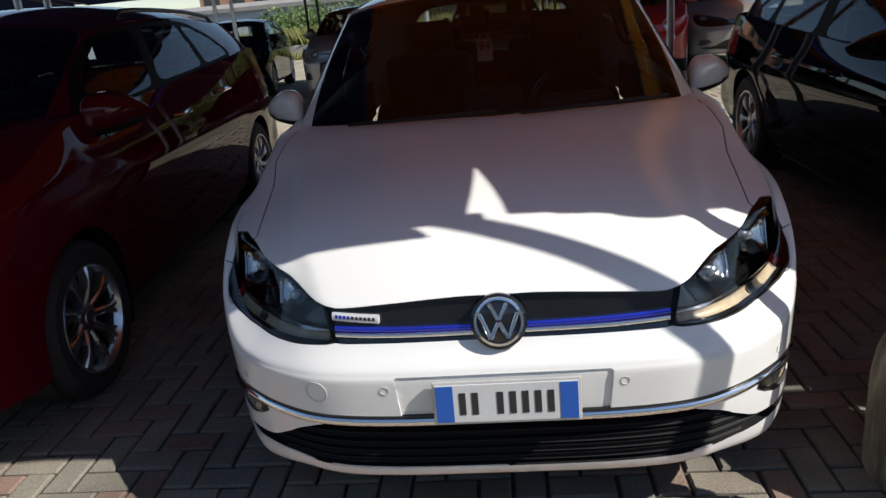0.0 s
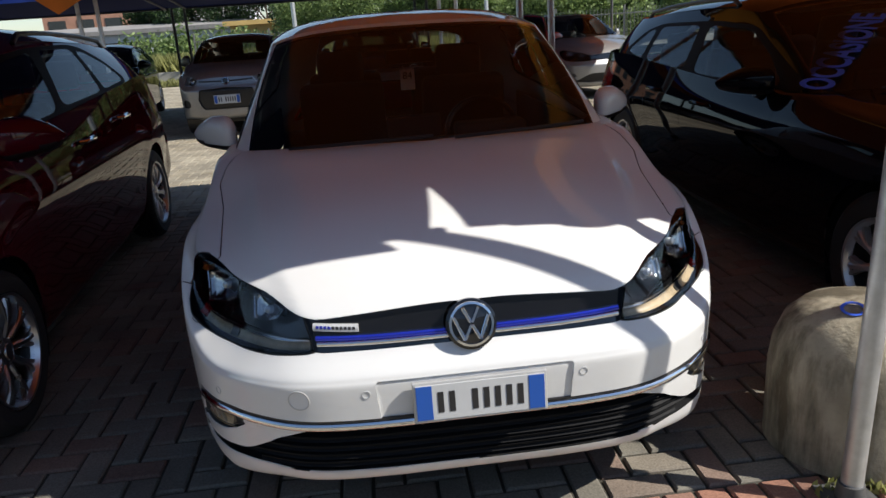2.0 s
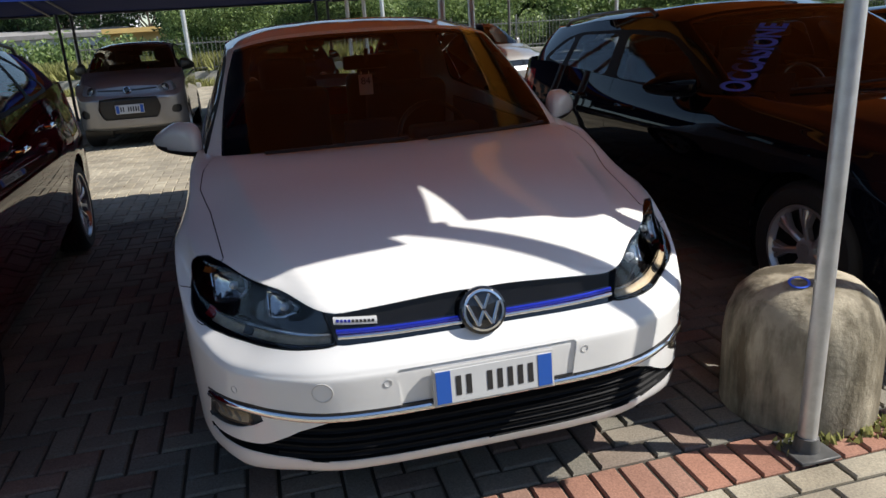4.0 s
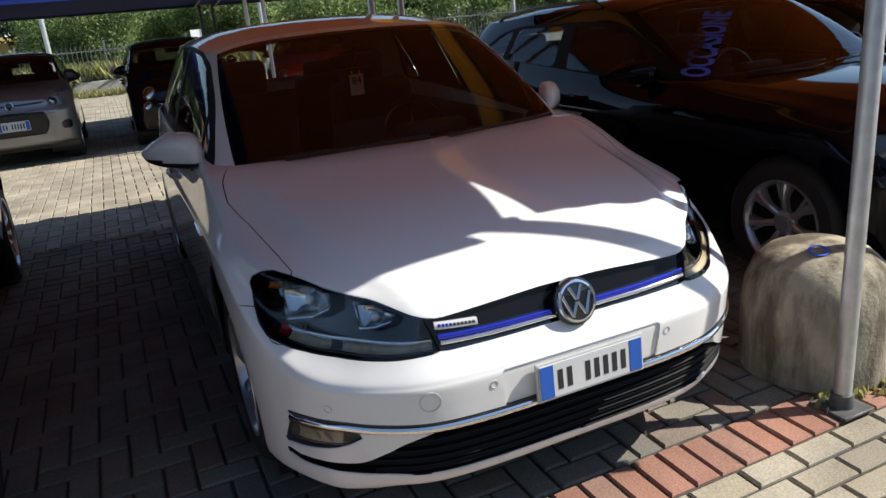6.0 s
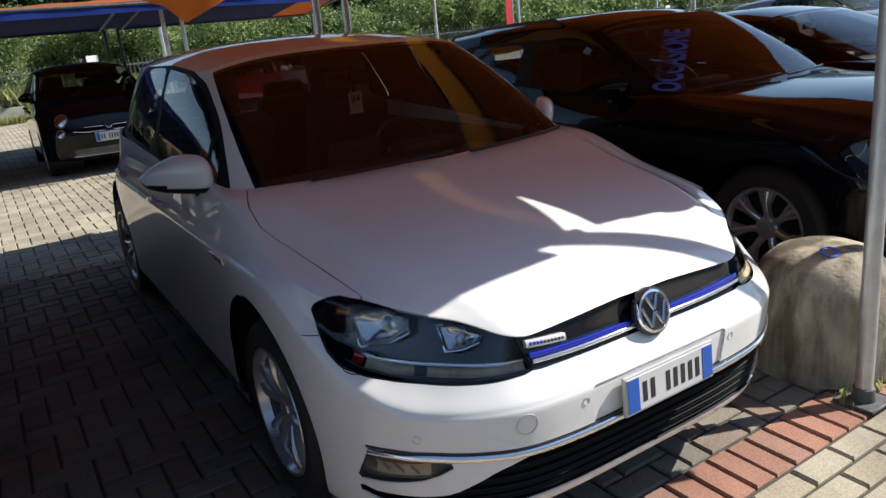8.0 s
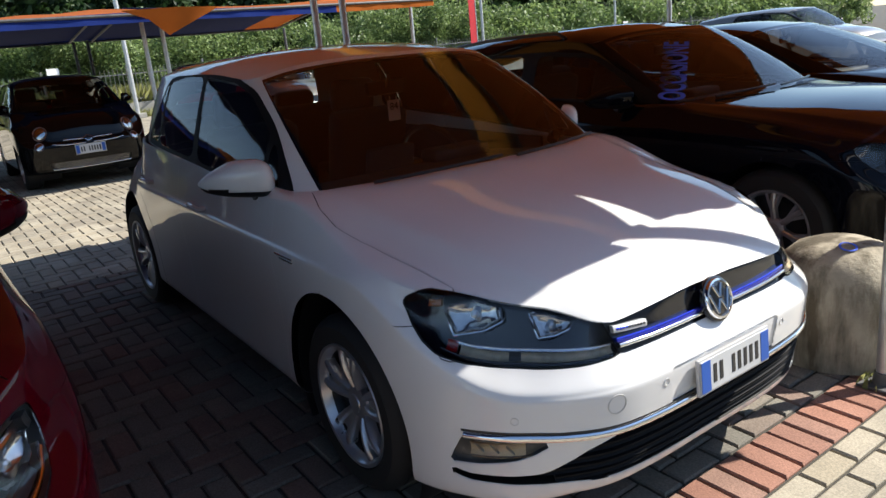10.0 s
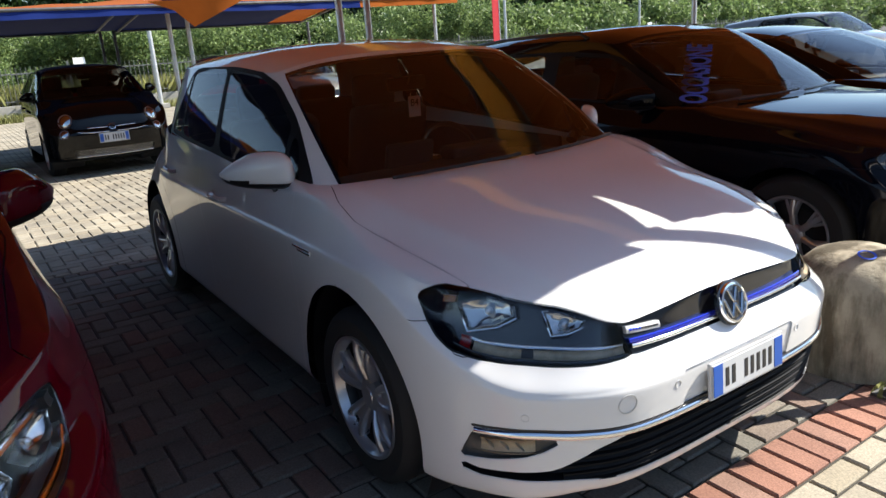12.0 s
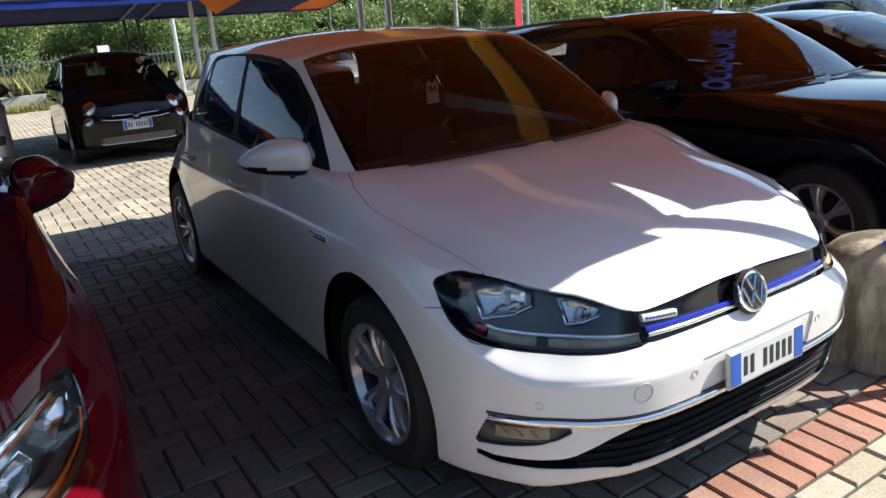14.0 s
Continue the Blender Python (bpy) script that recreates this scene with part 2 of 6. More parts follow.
def tube(bm, pts, r, n=8):
    """A round tube along a line of points."""
    pts = [Vector(p) for p in pts]
    rings = []
    for i, p in enumerate(pts):
        d = (pts[min(i + 1, len(pts) - 1)] - pts[max(i - 1, 0)]).normalized()
        q = d.to_track_quat("Z", "Y")
        rings.append([bm.verts.new(p + q @ Vector((r * math.cos(2 * math.pi * k / n), r * math.sin(2 * math.pi * k / n), 0))) for k in range(n)])
    for a, b in zip(rings, rings[1:]):
        for k in range(n):
            bm.faces.new((a[k], a[(k + 1) % n], b[(k + 1) % n], b[k]))
    bm.faces.new(rings[0][::-1])
    bm.faces.new(rings[-1])


def lathe(bm, profile, n=48, axis="X"):
    """Turns a profile of (radius, height) about an axis."""
    rings = []
    for r, h in profile:
        ring = []
        for k in range(n):
            c, s = r * math.cos(2 * math.pi * k / n), r * math.sin(2 * math.pi * k / n)
            ring.append(bm.verts.new((h, c, s) if axis == "X" else (c, s, h)))
        rings.append(ring)
    for a, b in zip(rings, rings[1:]):
        for k in range(n):
            bm.faces.new((a[k], a[(k + 1) % n], b[(k + 1) % n], b[k]))
    return rings


def pchip(xs, ys):
    """Smooth curve through keys that does not overshoot; ys may hold several columns."""
    x, y = np.asarray(xs, float), np.asarray(ys, float)
    flat = y.ndim == 1
    y = y.reshape(len(x), -1)
    h = np.diff(x)[:, None]
    d = np.diff(y, axis=0) / h
    m = np.zeros_like(y)
    m[0], m[-1] = d[0], d[-1]
    if len(x) > 2:
        w1, w2 = 2 * h[1:] + h[:-1], h[1:] + 2 * h[:-1]
        ok = d[:-1] * d[1:] > 0
        with np.errstate(divide="ignore", invalid="ignore"):
            m[1:-1] = np.where(ok, (w1 + w2) / (w1 / d[:-1] + w2 / d[1:]), 0.0)

    def f(q):
        q = np.asarray(q, float)
        qq = np.clip(np.atleast_1d(q), x[0], x[-1])
        i = np.clip(np.searchsorted(x, qq, side="right") - 1, 0, len(x) - 2)
        hh = (x[i + 1] - x[i])[:, None]
        t = (qq - x[i])[:, None] / hh
        r = (2 * t**3 - 3 * t**2 + 1) * y[i] + (t**3 - 2 * t**2 + t) * hh * m[i] + (3 * t**2 - 2 * t**3) * y[i + 1] + (t**3 - t**2) * hh * m[i + 1]
        r = r[:, 0] if flat else r
        return r[0] if q.ndim == 0 else r

    return f


def catmull(pts, n):
    """n points along a smooth curve through pts."""
    p = np.asarray(pts, float)
    seg = np.r_[0, np.cumsum(np.linalg.norm(np.diff(p, axis=0), axis=1) ** 0.5)]
    q = np.linspace(0, seg[-1], 4 * n)
    t = np.empty_like(p)
    t[1:-1] = (p[2:] - p[:-2]) / (seg[2:] - seg[:-2])[:, None]
    t[0], t[-1] = (p[1] - p[0]) / (seg[1] - seg[0]), (p[-1] - p[-2]) / (seg[-1] - seg[-2])
    i = np.clip(np.searchsorted(seg, q, side="right") - 1, 0, len(p) - 2)
    h = (seg[i + 1] - seg[i])[:, None]
    u = (q - seg[i])[:, None] / h
    c = (2 * u**3 - 3 * u**2 + 1) * p[i] + (u**3 - 2 * u**2 + u) * h * t[i] + (3 * u**2 - 2 * u**3) * p[i + 1] + (u**3 - u**2) * h * t[i + 1]
    a = np.r_[0, np.cumsum(np.linalg.norm(np.diff(c, axis=0), axis=1))]
    s = np.linspace(0, a[-1], n)
    return np.stack([np.interp(s, a, c[:, k]) for k in range(p.shape[1])], 1), s


def eased(pts, times=2, cut=0.14):
    """The outline with its corners cut, so that it runs in curves."""
    p = [tuple(v) for v in pts]
    for _ in range(times):
        q = []
        for (x0, y0), (x1, y1) in zip(p, p[1:] + p[:1]):
            q += [(x0 + (x1 - x0) * cut, y0 + (y1 - y0) * cut), (x1 - (x1 - x0) * cut, y1 - (y1 - y0) * cut)]
        p = q
    return p


def smooth(a, b, x):
    t = np.clip((np.asarray(x, float) - a) / (b - a), 0, 1)
    return t * t * (3 - 2 * t)


# ---- car bodies: surfaces carried as rows of x y z, normal, u, v ----
def grid_mesh(P, u, v, flip=False):
    """Rows of points (nu, nv, 3) to vertices with normals, and quads."""
    nu, nv = P.shape[:2]
    du, dv = np.gradient(P, axis=0), np.gradient(P, axis=1)
    nrm = np.cross(du, dv)
    nrm /= np.maximum(np.linalg.norm(nrm, axis=2, keepdims=True), 1e-9)
    if flip:
        nrm = -nrm
    V = np.concatenate([P, nrm, u[..., None], v[..., None]], 2).reshape(-1, 8)
    idx = np.arange(nu * nv).reshape(nu, nv)
    q = np.stack([idx[:-1, :-1], idx[1:, :-1], idx[1:, 1:], idx[:-1, 1:]], -1).reshape(-1, 4)
    F = [tuple(f[::-1]) if flip else tuple(f) for f in q.tolist()]
    return V, F


def clip(mesh, fun):
    """Splits a surface along fun = 0: (where it is negative, the rest)."""
    V, F = mesh
    if not F:
        return (V, []), (V, [])
    val = fun(V)
    neg = (val < 0).tolist()
    extra, made = [], {}
    n0 = len(V)

    def cross(i, j):
        k = (i, j) if i < j else (j, i)
        if k not in made:
            t = val[k[0]] / (val[k[0]] - val[k[1]])
            extra.append(V[k[0]] + (V[k[1]] - V[k[0]]) * t)
            made[k] = n0 + len(extra) - 1
        return made[k]

    A, B = [], []
    for f in F:
        c = sum(neg[i] for i in f)
        if c == len(f):
            A.append(f)
        elif c == 0:
            B.append(f)
        else:
            a, b = [], []
            for i, j in zip(f, f[1:] + f[:1]):
                (a if neg[i] else b).append(i)
                if neg[i] != neg[j]:
                    x = cross(i, j)
                    a.append(x)
                    b.append(x)
            A.append(tuple(a)), B.append(tuple(b))
    V2 = np.vstack([V, np.array(extra)]) if extra else V
    return (V2, A), (V2, B)


def tidy(mesh):
    V, F = mesh
    used = sorted({i for f in F for i in f})
    back = {i: k for k, i in enumerate(used)}
    return V[used] if used else V[:0], [tuple(back[i] for i in f) for f in F]


def join(*meshes):
    Vs, Fs, n = [], [], 0
    for V, F in meshes:
        Vs.append(V)
        Fs += [tuple(i + n for i in f) for f in F]
        n += len(V)
    return np.vstack(Vs), Fs


def mirrored(mesh):
    V, F = mesh
    W = V.copy()
    W[:, 0] *= -1
    W[:, 3] *= -1
    return W, [f[::-1] for f in F]


def moved(mesh, d):
    V, F = mesh
    W = V.copy()
    W[:, :3] += W[:, 3:6] * d
    return W, F


def panel(name, mesh, mat, parent, label="", lip=0.0):
    V, F = tidy(mesh)
    if not F:
        return None
    if lip:  # folded edge: the open rim turned inwards
        count = {}
        for f in F:
            for i, j in zip(f, f[1:] + f[:1]):
                count[(i, j)] = count.get((i, j), 0) + 1
        rim = [(i, j) for i, j in count if (j, i) not in count]
        idx, W = {}, []
        for i, j in rim:
            for k in (i, j):
                if k not in idx:
                    idx[k] = len(V) + len(W)
                    w = V[k].copy()
                    w[:3] -= w[3:6] * lip
                    W.append(w)
        if W:
            V = np.vstack([V, np.array(W)])
            F = F + [(j, i, idx[i], idx[j]) for i, j in rim]
    return link_mesh(name, V, F, mat, parent, label, True, V[:, 3:6])


def sd_poly(pts, r=0.0):
    """Signed distance to a polygon of the plane, negative inside, grown by r with round corners."""
    p = np.asarray(pts, float)
    q = np.roll(p, -1, 0)

    def f(a, b):
        w = np.stack([a, b], -1)
        best = np.full(len(w), 1e9)
        inside = np.zeros(len(w), bool)
        for s, e in zip(p, q):
            d = e - s
            t = np.clip(((w - s) @ d) / (d @ d), 0, 1)
            best = np.minimum(best, np.linalg.norm(w - s - t[:, None] * d, axis=1))
            k = ((s[1] > w[:, 1]) != (e[1] > w[:, 1])) & (w[:, 0] < (e[0] - s[0]) * (w[:, 1] - s[1]) / (e[1] - s[1] + 1e-12) + s[0])
            inside ^= k
        return np.where(inside, -best, best) - r

    return f


def car_surfaces(c, q=1.0):
    """The half shells of a car (x > 0): flanks with both ends, the bonnet with its wings, the cabin, the roof."""
    L, w = c["L"], c["w"]
    nu, nv = int(230 * q), int(64 * q)
    ov = c["yf"]
    nose = c.get("nose", ((0.0, 0.0), (0.335, 0.012), (0.52, 0.04), (0.67, 0.105), (0.785, 0.205), (0.868, 0.33), (0.93, 0.48), (0.972, 0.68), (1.0, 0.95)))
    tail = ((0.99, 0.75), (0.968, 0.45), (0.93, 0.28), (0.86, 0.15), (0.72, 0.06), (0.45, 0.015), (0.0, 0.0))
    keys = [(x * w, y * ov / 0.87) for x, y in nose] + [(w, c["yf"] + 0.5), (w, (c["yf"] + c["yr"]) / 2), (w, c["yr"] - 0.4)] + [(x * w, L - y) for x, y in tail]
    O, a = catmull(keys, nu)
    O[0, 0] = O[-1, 0] = 0
    t = np.gradient(O, axis=0)
    N = np.stack([t[:, 1], -t[:, 0]], 1)
    N /= np.linalg.norm(N, axis=1, keepdims=True)
    N[0], N[-1] = (0, -1), (0, 1)
    front = np.asarray(c["front"], float)
    side = np.asarray(c["side"], float)
    rear = np.asarray(c["rear"], float)
    wf = 1 - smooth(0.14 * ov / 0.87, 0.75 * ov / 0.87, O[:, 1])
    wr = smooth(L - c.get("tail_from", 1.1), L - 0.25, O[:, 1])
    prof = front[:, None] * wf[None, :, None] + side[:, None] * (1 - wf - wr)[None, :, None] + rear[:, None] * wr[None, :, None]
    K = len(front)
    hood_f, roof_f = c["hood_f"], c["roof_f"]
    prof[-1, :, 0] += c.get("lamp_back", 0.0) * smooth(0.40, 0.66, a) * (1 - smooth(0.86, 1.16, a)) * wf.clip(0.35, 1)
    prof[-2, :, 0] += c.get("lamp_back_low", 0.0) * smooth(0.5, 0.75, a) * (1 - smooth(1.05, 1.3, a))
    low = smooth(0.55, 0.8, a) * (1 - smooth(1.35, 1.6, a))  # the bumper's corner stands upright
    for j in range(1, K - 3):
        prof[j, :, 0] *= 1 - 0.6 * low
    d_top = prof[-1, :, 0]
    Tx, Ty = O[:, 0] - N[:, 0] * d_top, O[:, 1] - N[:, 1] * d_top
    belt = np.interp(Ty, [c["ybelt"], c["yr"], L], [c["bf"], c["br"], c["bt"]])
    k = smooth(c["ybelt"] - 0.25, c["ybelt"] + 0.15, Ty)
    zt = hood_f(Tx, Ty) * (1 - k) + belt * k
    prof[-1, :, 1] = zt
    for j in range(K - 2, 0, -1):
        prof[j, :, 1] = np.minimum(prof[j, :, 1], prof[j + 1, :, 1] - 0.025)
    tt = np.linspace(0, K - 1, nv)
    fine = pchip(np.arange(K), prof.reshape(K, -1))(tt).reshape(nv, nu, 2)
    P = np.empty((nu, nv, 3))
    for j in range(nv):
        d, z = fine[j, :, 0], fine[j, :, 1]
        P[:, j, 0], P[:, j, 1], P[:, j, 2] = O[:, 0] - N[:, 0] * d, O[:, 1] - N[:, 1] * d, z
    P[0, :, 0] = P[-1, :, 0] = 0
    for hy in (c["yf"], c["yr"]):  # the wings swell round the wheels
        r = np.hypot(P[..., 1] - hy, P[..., 2] - c["R"])
        P[..., 0] += np.where(P[..., 0] > 0.6 * w, c.get("flare", 0.012) * np.exp(-(((r - c["arch"]) / 0.09) ** 2)), 0)
    U = np.repeat(a[:, None], nv, 1)
    flank = grid_mesh(P, U, np.repeat(np.linspace(0, 1, nv)[None], nu, 0))
    # bonnet and wings
    last = int(np.argmax(Ty > c["ybelt"] + 0.2))
    nc = int(44 * q)
    s = np.linspace(0, 1, nc) ** 0.8
    xs = P[:last, -1, 0][:, None] * s[None, ::-1]
    ys = np.repeat(P[:last, -1, 1][:, None], nc, 1)
    zs = hood_f(xs, ys)
    zs[:, 0] = P[:last, -1, 2]
    bon = np.stack([xs, ys, zs], -1)
    V, F = grid_mesh(bon, np.repeat(a[:last][:, None], nc, 1), np.repeat(s[None], last, 0))
    e = 1e-3
    gx = (hood_f(V[:, 0] + e, V[:, 1]) - hood_f(V[:, 0] - e, V[:, 1])) / (2 * e)
    gy = (hood_f(V[:, 0], V[:, 1] + e) - hood_f(V[:, 0], V[:, 1] - e)) / (2 * e)
    n = np.stack([-gx, -gy, np.ones_like(gx)], 1)
    V[:, 3:6] = n / np.linalg.norm(n, axis=1, keepdims=True)
    # soft join of the wing tops with the flanks
    fl = flank[0].reshape(nu, nv, 8)
    b = V.reshape(last, nc, 8)
    for col, wgt in ((0, 0.5), (1, 0.25), (2, 0.12)):
        m = b[:, col, 3:6] * (1 - wgt) + fl[:last, -1, 3:6] * wgt
        b[:, col, 3:6] = m / np.linalg.norm(m, axis=1, keepdims=True)
    m = fl[:last, -1, 3:6] * 0.5 + b[:, 0, 3:6] * 0.5
    fl[:last, -1, 3:6] = m / np.linalg.norm(m, axis=1, keepdims=True)
    bonnet = (b.reshape(-1, 8), F)
    # cabin
    nuc, nvc = int(170 * q), int(30 * q)
    base, top = np.asarray(c["cabin_base"], float), np.asarray(c["cabin_top"], float)
    kk = np.arange(len(base))
    uu = np.linspace(0, len(base) - 1, nuc)
    Bs, Tp = pchip(kk, base)(uu), pchip(kk, top)(uu)
    Bz = np.interp(Bs[:, 1], [c["ybelt"], c["yr"], L], [c["bf"], c["br"], c["bt"]])
    kb = smooth(c["ybelt"] - 0.35, c["ybelt"] + 0.1, Bs[:, 1])
    Bz = (hood_f(Bs[:, 0], Bs[:, 1]) - 0.012) * (1 - kb) + (Bz - 0.004) * kb
    Tz = roof_f(Tp[:, 0], Tp[:, 1])
    vv = np.linspace(0, 1, nvc)
    C = np.empty((nuc, nvc, 3))
    tn = np.gradient((Bs + Tp) / 2, axis=0)
    nn = np.stack([tn[:, 1], -tn[:, 0]], 1)
    nn /= np.maximum(np.linalg.norm(nn, axis=1, keepdims=True), 1e-9)
    nn[0], nn[-1] = (0, -1), (0, 1)
    for j, v in enumerate(vv):
        bulge = (0.035 - 0.027 * smooth(1.6, 2.8, uu) * (1 - smooth(7.0, 8.5, uu))) * 4 * v * (1 - v)
        C[:, j, :2] = Bs * (1 - v) + Tp * v + nn * bulge[:, None]
        C[:, j, 2] = Bz * (1 - v) + Tz * v + 0.3 * bulge
    C[0, :, 0] = C[-1, :, 0] = 0
    cabin = grid_mesh(C, np.repeat(uu[:, None], nvc, 1), np.repeat(vv[None], nuc, 0))
    # roof
    edge = C[:, -1]
    s = np.linspace(0, 1, nc)
    h = nuc // 2
    fr, bk = edge[:h], edge[h:]
    ys = np.linspace(edge[:, 1].min(), edge[:, 1].max(), int(110 * q))
    xw = np.where(ys < edge[h, 1], np.interp(ys, fr[:, 1], fr[:, 0]), np.interp(ys, bk[:, 1], bk[:, 0]))
    X = xw[:, None] * s[None, ::-1]
    Y = np.repeat(ys[:, None], nc, 1)
    R = np.stack([X, Y, roof_f(X, Y)], -1)
    V, F = grid_mesh(R, Y, np.repeat(s[None], len(ys), 0))
    gx = (roof_f(V[:, 0] + e, V[:, 1]) - roof_f(V[:, 0] - e, V[:, 1])) / (2 * e)
    gy = (roof_f(V[:, 0], V[:, 1] + e) - roof_f(V[:, 0], V[:, 1] - e)) / (2 * e)
    n = np.stack([-gx, -gy, np.ones_like(gx)], 1)
    V[:, 3:6] = n / np.linalg.norm(n, axis=1, keepdims=True)
    return flank, bonnet, cabin, (V, F), (O, N, a)


def wheel_meshes(R, rim, width, spokes, style, q=1.0):
    """Meshes of a wheel about the x axis, its face towards +x: disc and hub, tyre, rim."""
    out = {}
    n = int(56 * q)
    bm = bmesh.new()
    h = width / 2
    lathe(bm, [(rim - 0.005, -h), (R - 0.03, -h * 1.02), (R - 0.012, -h * 0.86), (R, -h * 0.6), (R, -h * 0.32), (R - 0.007, -h * 0.31), (R - 0.007, -h * 0.25), (R, -h * 0.24), (R, h * 0.02), (R - 0.007, h * 0.03), (R - 0.007, h * 0.09), (R, h * 0.10), (R, h * 0.36), (R - 0.007, h * 0.37), (R - 0.007, h * 0.43), (R, h * 0.44), (R, h * 0.6), (R - 0.012, h * 0.86), (R - 0.035, h * 1.02), (rim + 0.012, h * 0.98), (rim - 0.004, h * 0.8)], n)
    out["tyre"] = bm
    bm = bmesh.new()
    lathe(bm, [(rim + 0.006, h * 0.93), (rim + 0.004, h * 1.0), (rim - 0.006, h * 0.98), (rim - 0.016, h * 0.80), (rim - 0.02, h * 0.66)], n)
    hub = 0.062
    lathe(bm, [(hub, h * 0.40), (hub, h * 0.62), (hub * 0.8, h * 0.70), (0.034, h * 0.71), (0.034, h * 0.66), (0.031, h * 0.76), (0.012, h * 0.785), (0.0005, h * 0.79)], 24)
    def arm(ang, rows):
        ca, sa = math.cos(ang), math.sin(ang)
        vs = [[bm.verts.new((px, py * ca - pz * sa, py * sa + pz * ca)) for px, py, pz in row] for row in rows]
        for r0, r1 in zip(vs, vs[1:]):
            for i in range(len(r0) - 1):
                bm.faces.new((r0[i], r0[i + 1], r1[i + 1], r1[i]))

    steps = (0.0, 0.15, 0.35, 0.55, 0.75, 0.92, 1.0)
    for k in range(spokes):
        ang = 2 * math.pi * k / spokes
        r_at = lambda f: 0.042 + (rim - 0.010 - 0.042) * f
        x_at = lambda f: h * (0.62 + 0.17 * math.sin(math.pi * min(1, f * 0.9)) + 0.14 * f)
        if style == "double":  # two bright blades that part towards the rim, a sunk web between them
            for side in (-1, 1):
                rows = []
                for f in steps:
                    mid, half, x = side * (0.013 + 0.034 * f), 0.0105 + 0.006 * f, x_at(f)
                    rows.append([(x - 0.034, mid - half * 1.1, r_at(f)), (x - 0.007, mid - half, r_at(f)), (x + 0.001, mid - half * 0.55, r_at(f)), (x + 0.003, mid, r_at(f)), (x + 0.001, mid + half * 0.55, r_at(f)), (x - 0.007, mid + half, r_at(f)), (x - 0.034, mid + half * 1.1, r_at(f))])
                arm(ang, rows)
            arm(ang, [[(x_at(f) - 0.016, -0.006 - 0.034 * f, r_at(f)), (x_at(f) - 0.019, 0, r_at(f)), (x_at(f) - 0.016, 0.006 + 0.034 * f, r_at(f))] for f in steps[:5]])
        else:
            rows = []
            for f in steps:
                half = {"cover": 0.019 - 0.004 * f, "single": 0.021 + 0.012 * f * f, "fork": 0.016 - 0.003 * f}[style]
                x = x_at(f)
                rows.append([(x - 0.032, -half * 1.15, r_at(f)), (x - 0.006, -half, r_at(f)), (x + 0.002, -half * 0.5, r_at(f)), (x + 0.002, half * 0.5, r_at(f)), (x - 0.006, half, r_at(f)), (x - 0.032, half * 1.15, r_at(f))])
            arm(ang, rows)
            if style == "fork":  # the arm splits in two before the rim
                for side in (-1, 1):
                    arm(ang, [[(x_at(f) - 0.03, side * 0.06 * (f - 0.35) - 0.011, r_at(f)), (x_at(f) - 0.002, side * 0.06 * (f - 0.35) - 0.008, r_at(f)), (x_at(f) - 0.002, side * 0.06 * (f - 0.35) + 0.008, r_at(f)), (x_at(f) - 0.03, side * 0.06 * (f - 0.35) + 0.011, r_at(f))] for f in (0.35, 0.5, 0.7, 0.9, 1.0)])
    for k in range(5):
        b = 2 * math.pi * (k + 0.5) / 5
        rod(bm, (h * 0.5, 0.047 * math.cos(b), 0.047 * math.sin(b)), (h * 0.66, 0.047 * math.cos(b), 0.047 * math.sin(b)), 0.009, 0.008, 6)
    out["rim"] = bm
    bm = bmesh.new()
    lathe(bm, [(rim - 0.018, h * 0.68), (rim - 0.03, h * 0.25), (rim - 0.045, -h * 0.9)], n)
    rod(bm, (h * 0.22, 0, 0), (h * 0.30, 0, 0), rim * 0.90, None, 32)
    rod(bm, (h * 0.30, 0, 0), (h * 0.36, 0, 0), rim * 0.70, None, 28)
    rod(bm, (-h, 0, 0), (h * 0.3, 0, 0), 0.07, None, 16)
    box(bm, (0.06, 0.09, 0.17), pose(h * 0.12, rim * 0.58, 0), 0.012)
    out["disc"] = bm
    return out


def mirror_half(side, c, q):
    """Door mirror: a shell that is tall and blunt by the door and runs out to a low rounded tip, open flat behind."""
    n, m = 22, 16
    sx, sy, sz = c.get("mirror", (0.115, 0.075, 0.078))
    top = pchip((0, 0.06, 0.2, 0.45, 0.7, 0.9, 1.0), (0.45, 0.80, 1.0, 0.98, 0.68, 0.28, 0.0))
    low = pchip((0, 0.06, 0.2, 0.6, 0.9, 1.0), (-0.50, -0.70, -0.78, -0.70, -0.48, -0.18))
    bulge = pchip((0, 0.06, 0.25, 0.6, 0.9, 1.0), (0.35, 0.70, 1.0, 0.95, 0.55, 0.1))
    V, F = [], []
    for i in range(m + 1):
        f = 0.5 - 0.5 * math.cos(math.pi * i / m)
        zt, zb, yb = float(top(f)) * sz, float(low(f)) * sz, float(bulge(f)) * sy
        zm, zh = (zt + zb) / 2, max((zt - zb) / 2, 0.002)
        for k in range(n):
            p = 2 * math.pi * k / n
            y = yb * math.copysign(abs(math.cos(p)) ** 0.75, -math.cos(p))
            z = zm + zh * math.copysign(abs(math.sin(p)) ** 0.8, math.sin(p))
            if y > 0:
                y *= 0.4
            x = sx * (2 * f - 1)
            V.append((side * x, y + c.get("mirror_sweep", 0.75) * x + 0.03 * f * f, z))
    for i in range(m):
        for k in range(n):
            f = (i * n + k, i * n + (k + 1) % n, (i + 1) * n + (k + 1) % n, (i + 1) * n + k)
            F.append(f[::-1] if side > 0 else f)
    F.append(tuple(range(n)) if side > 0 else tuple(range(n))[::-1])
    return V, F


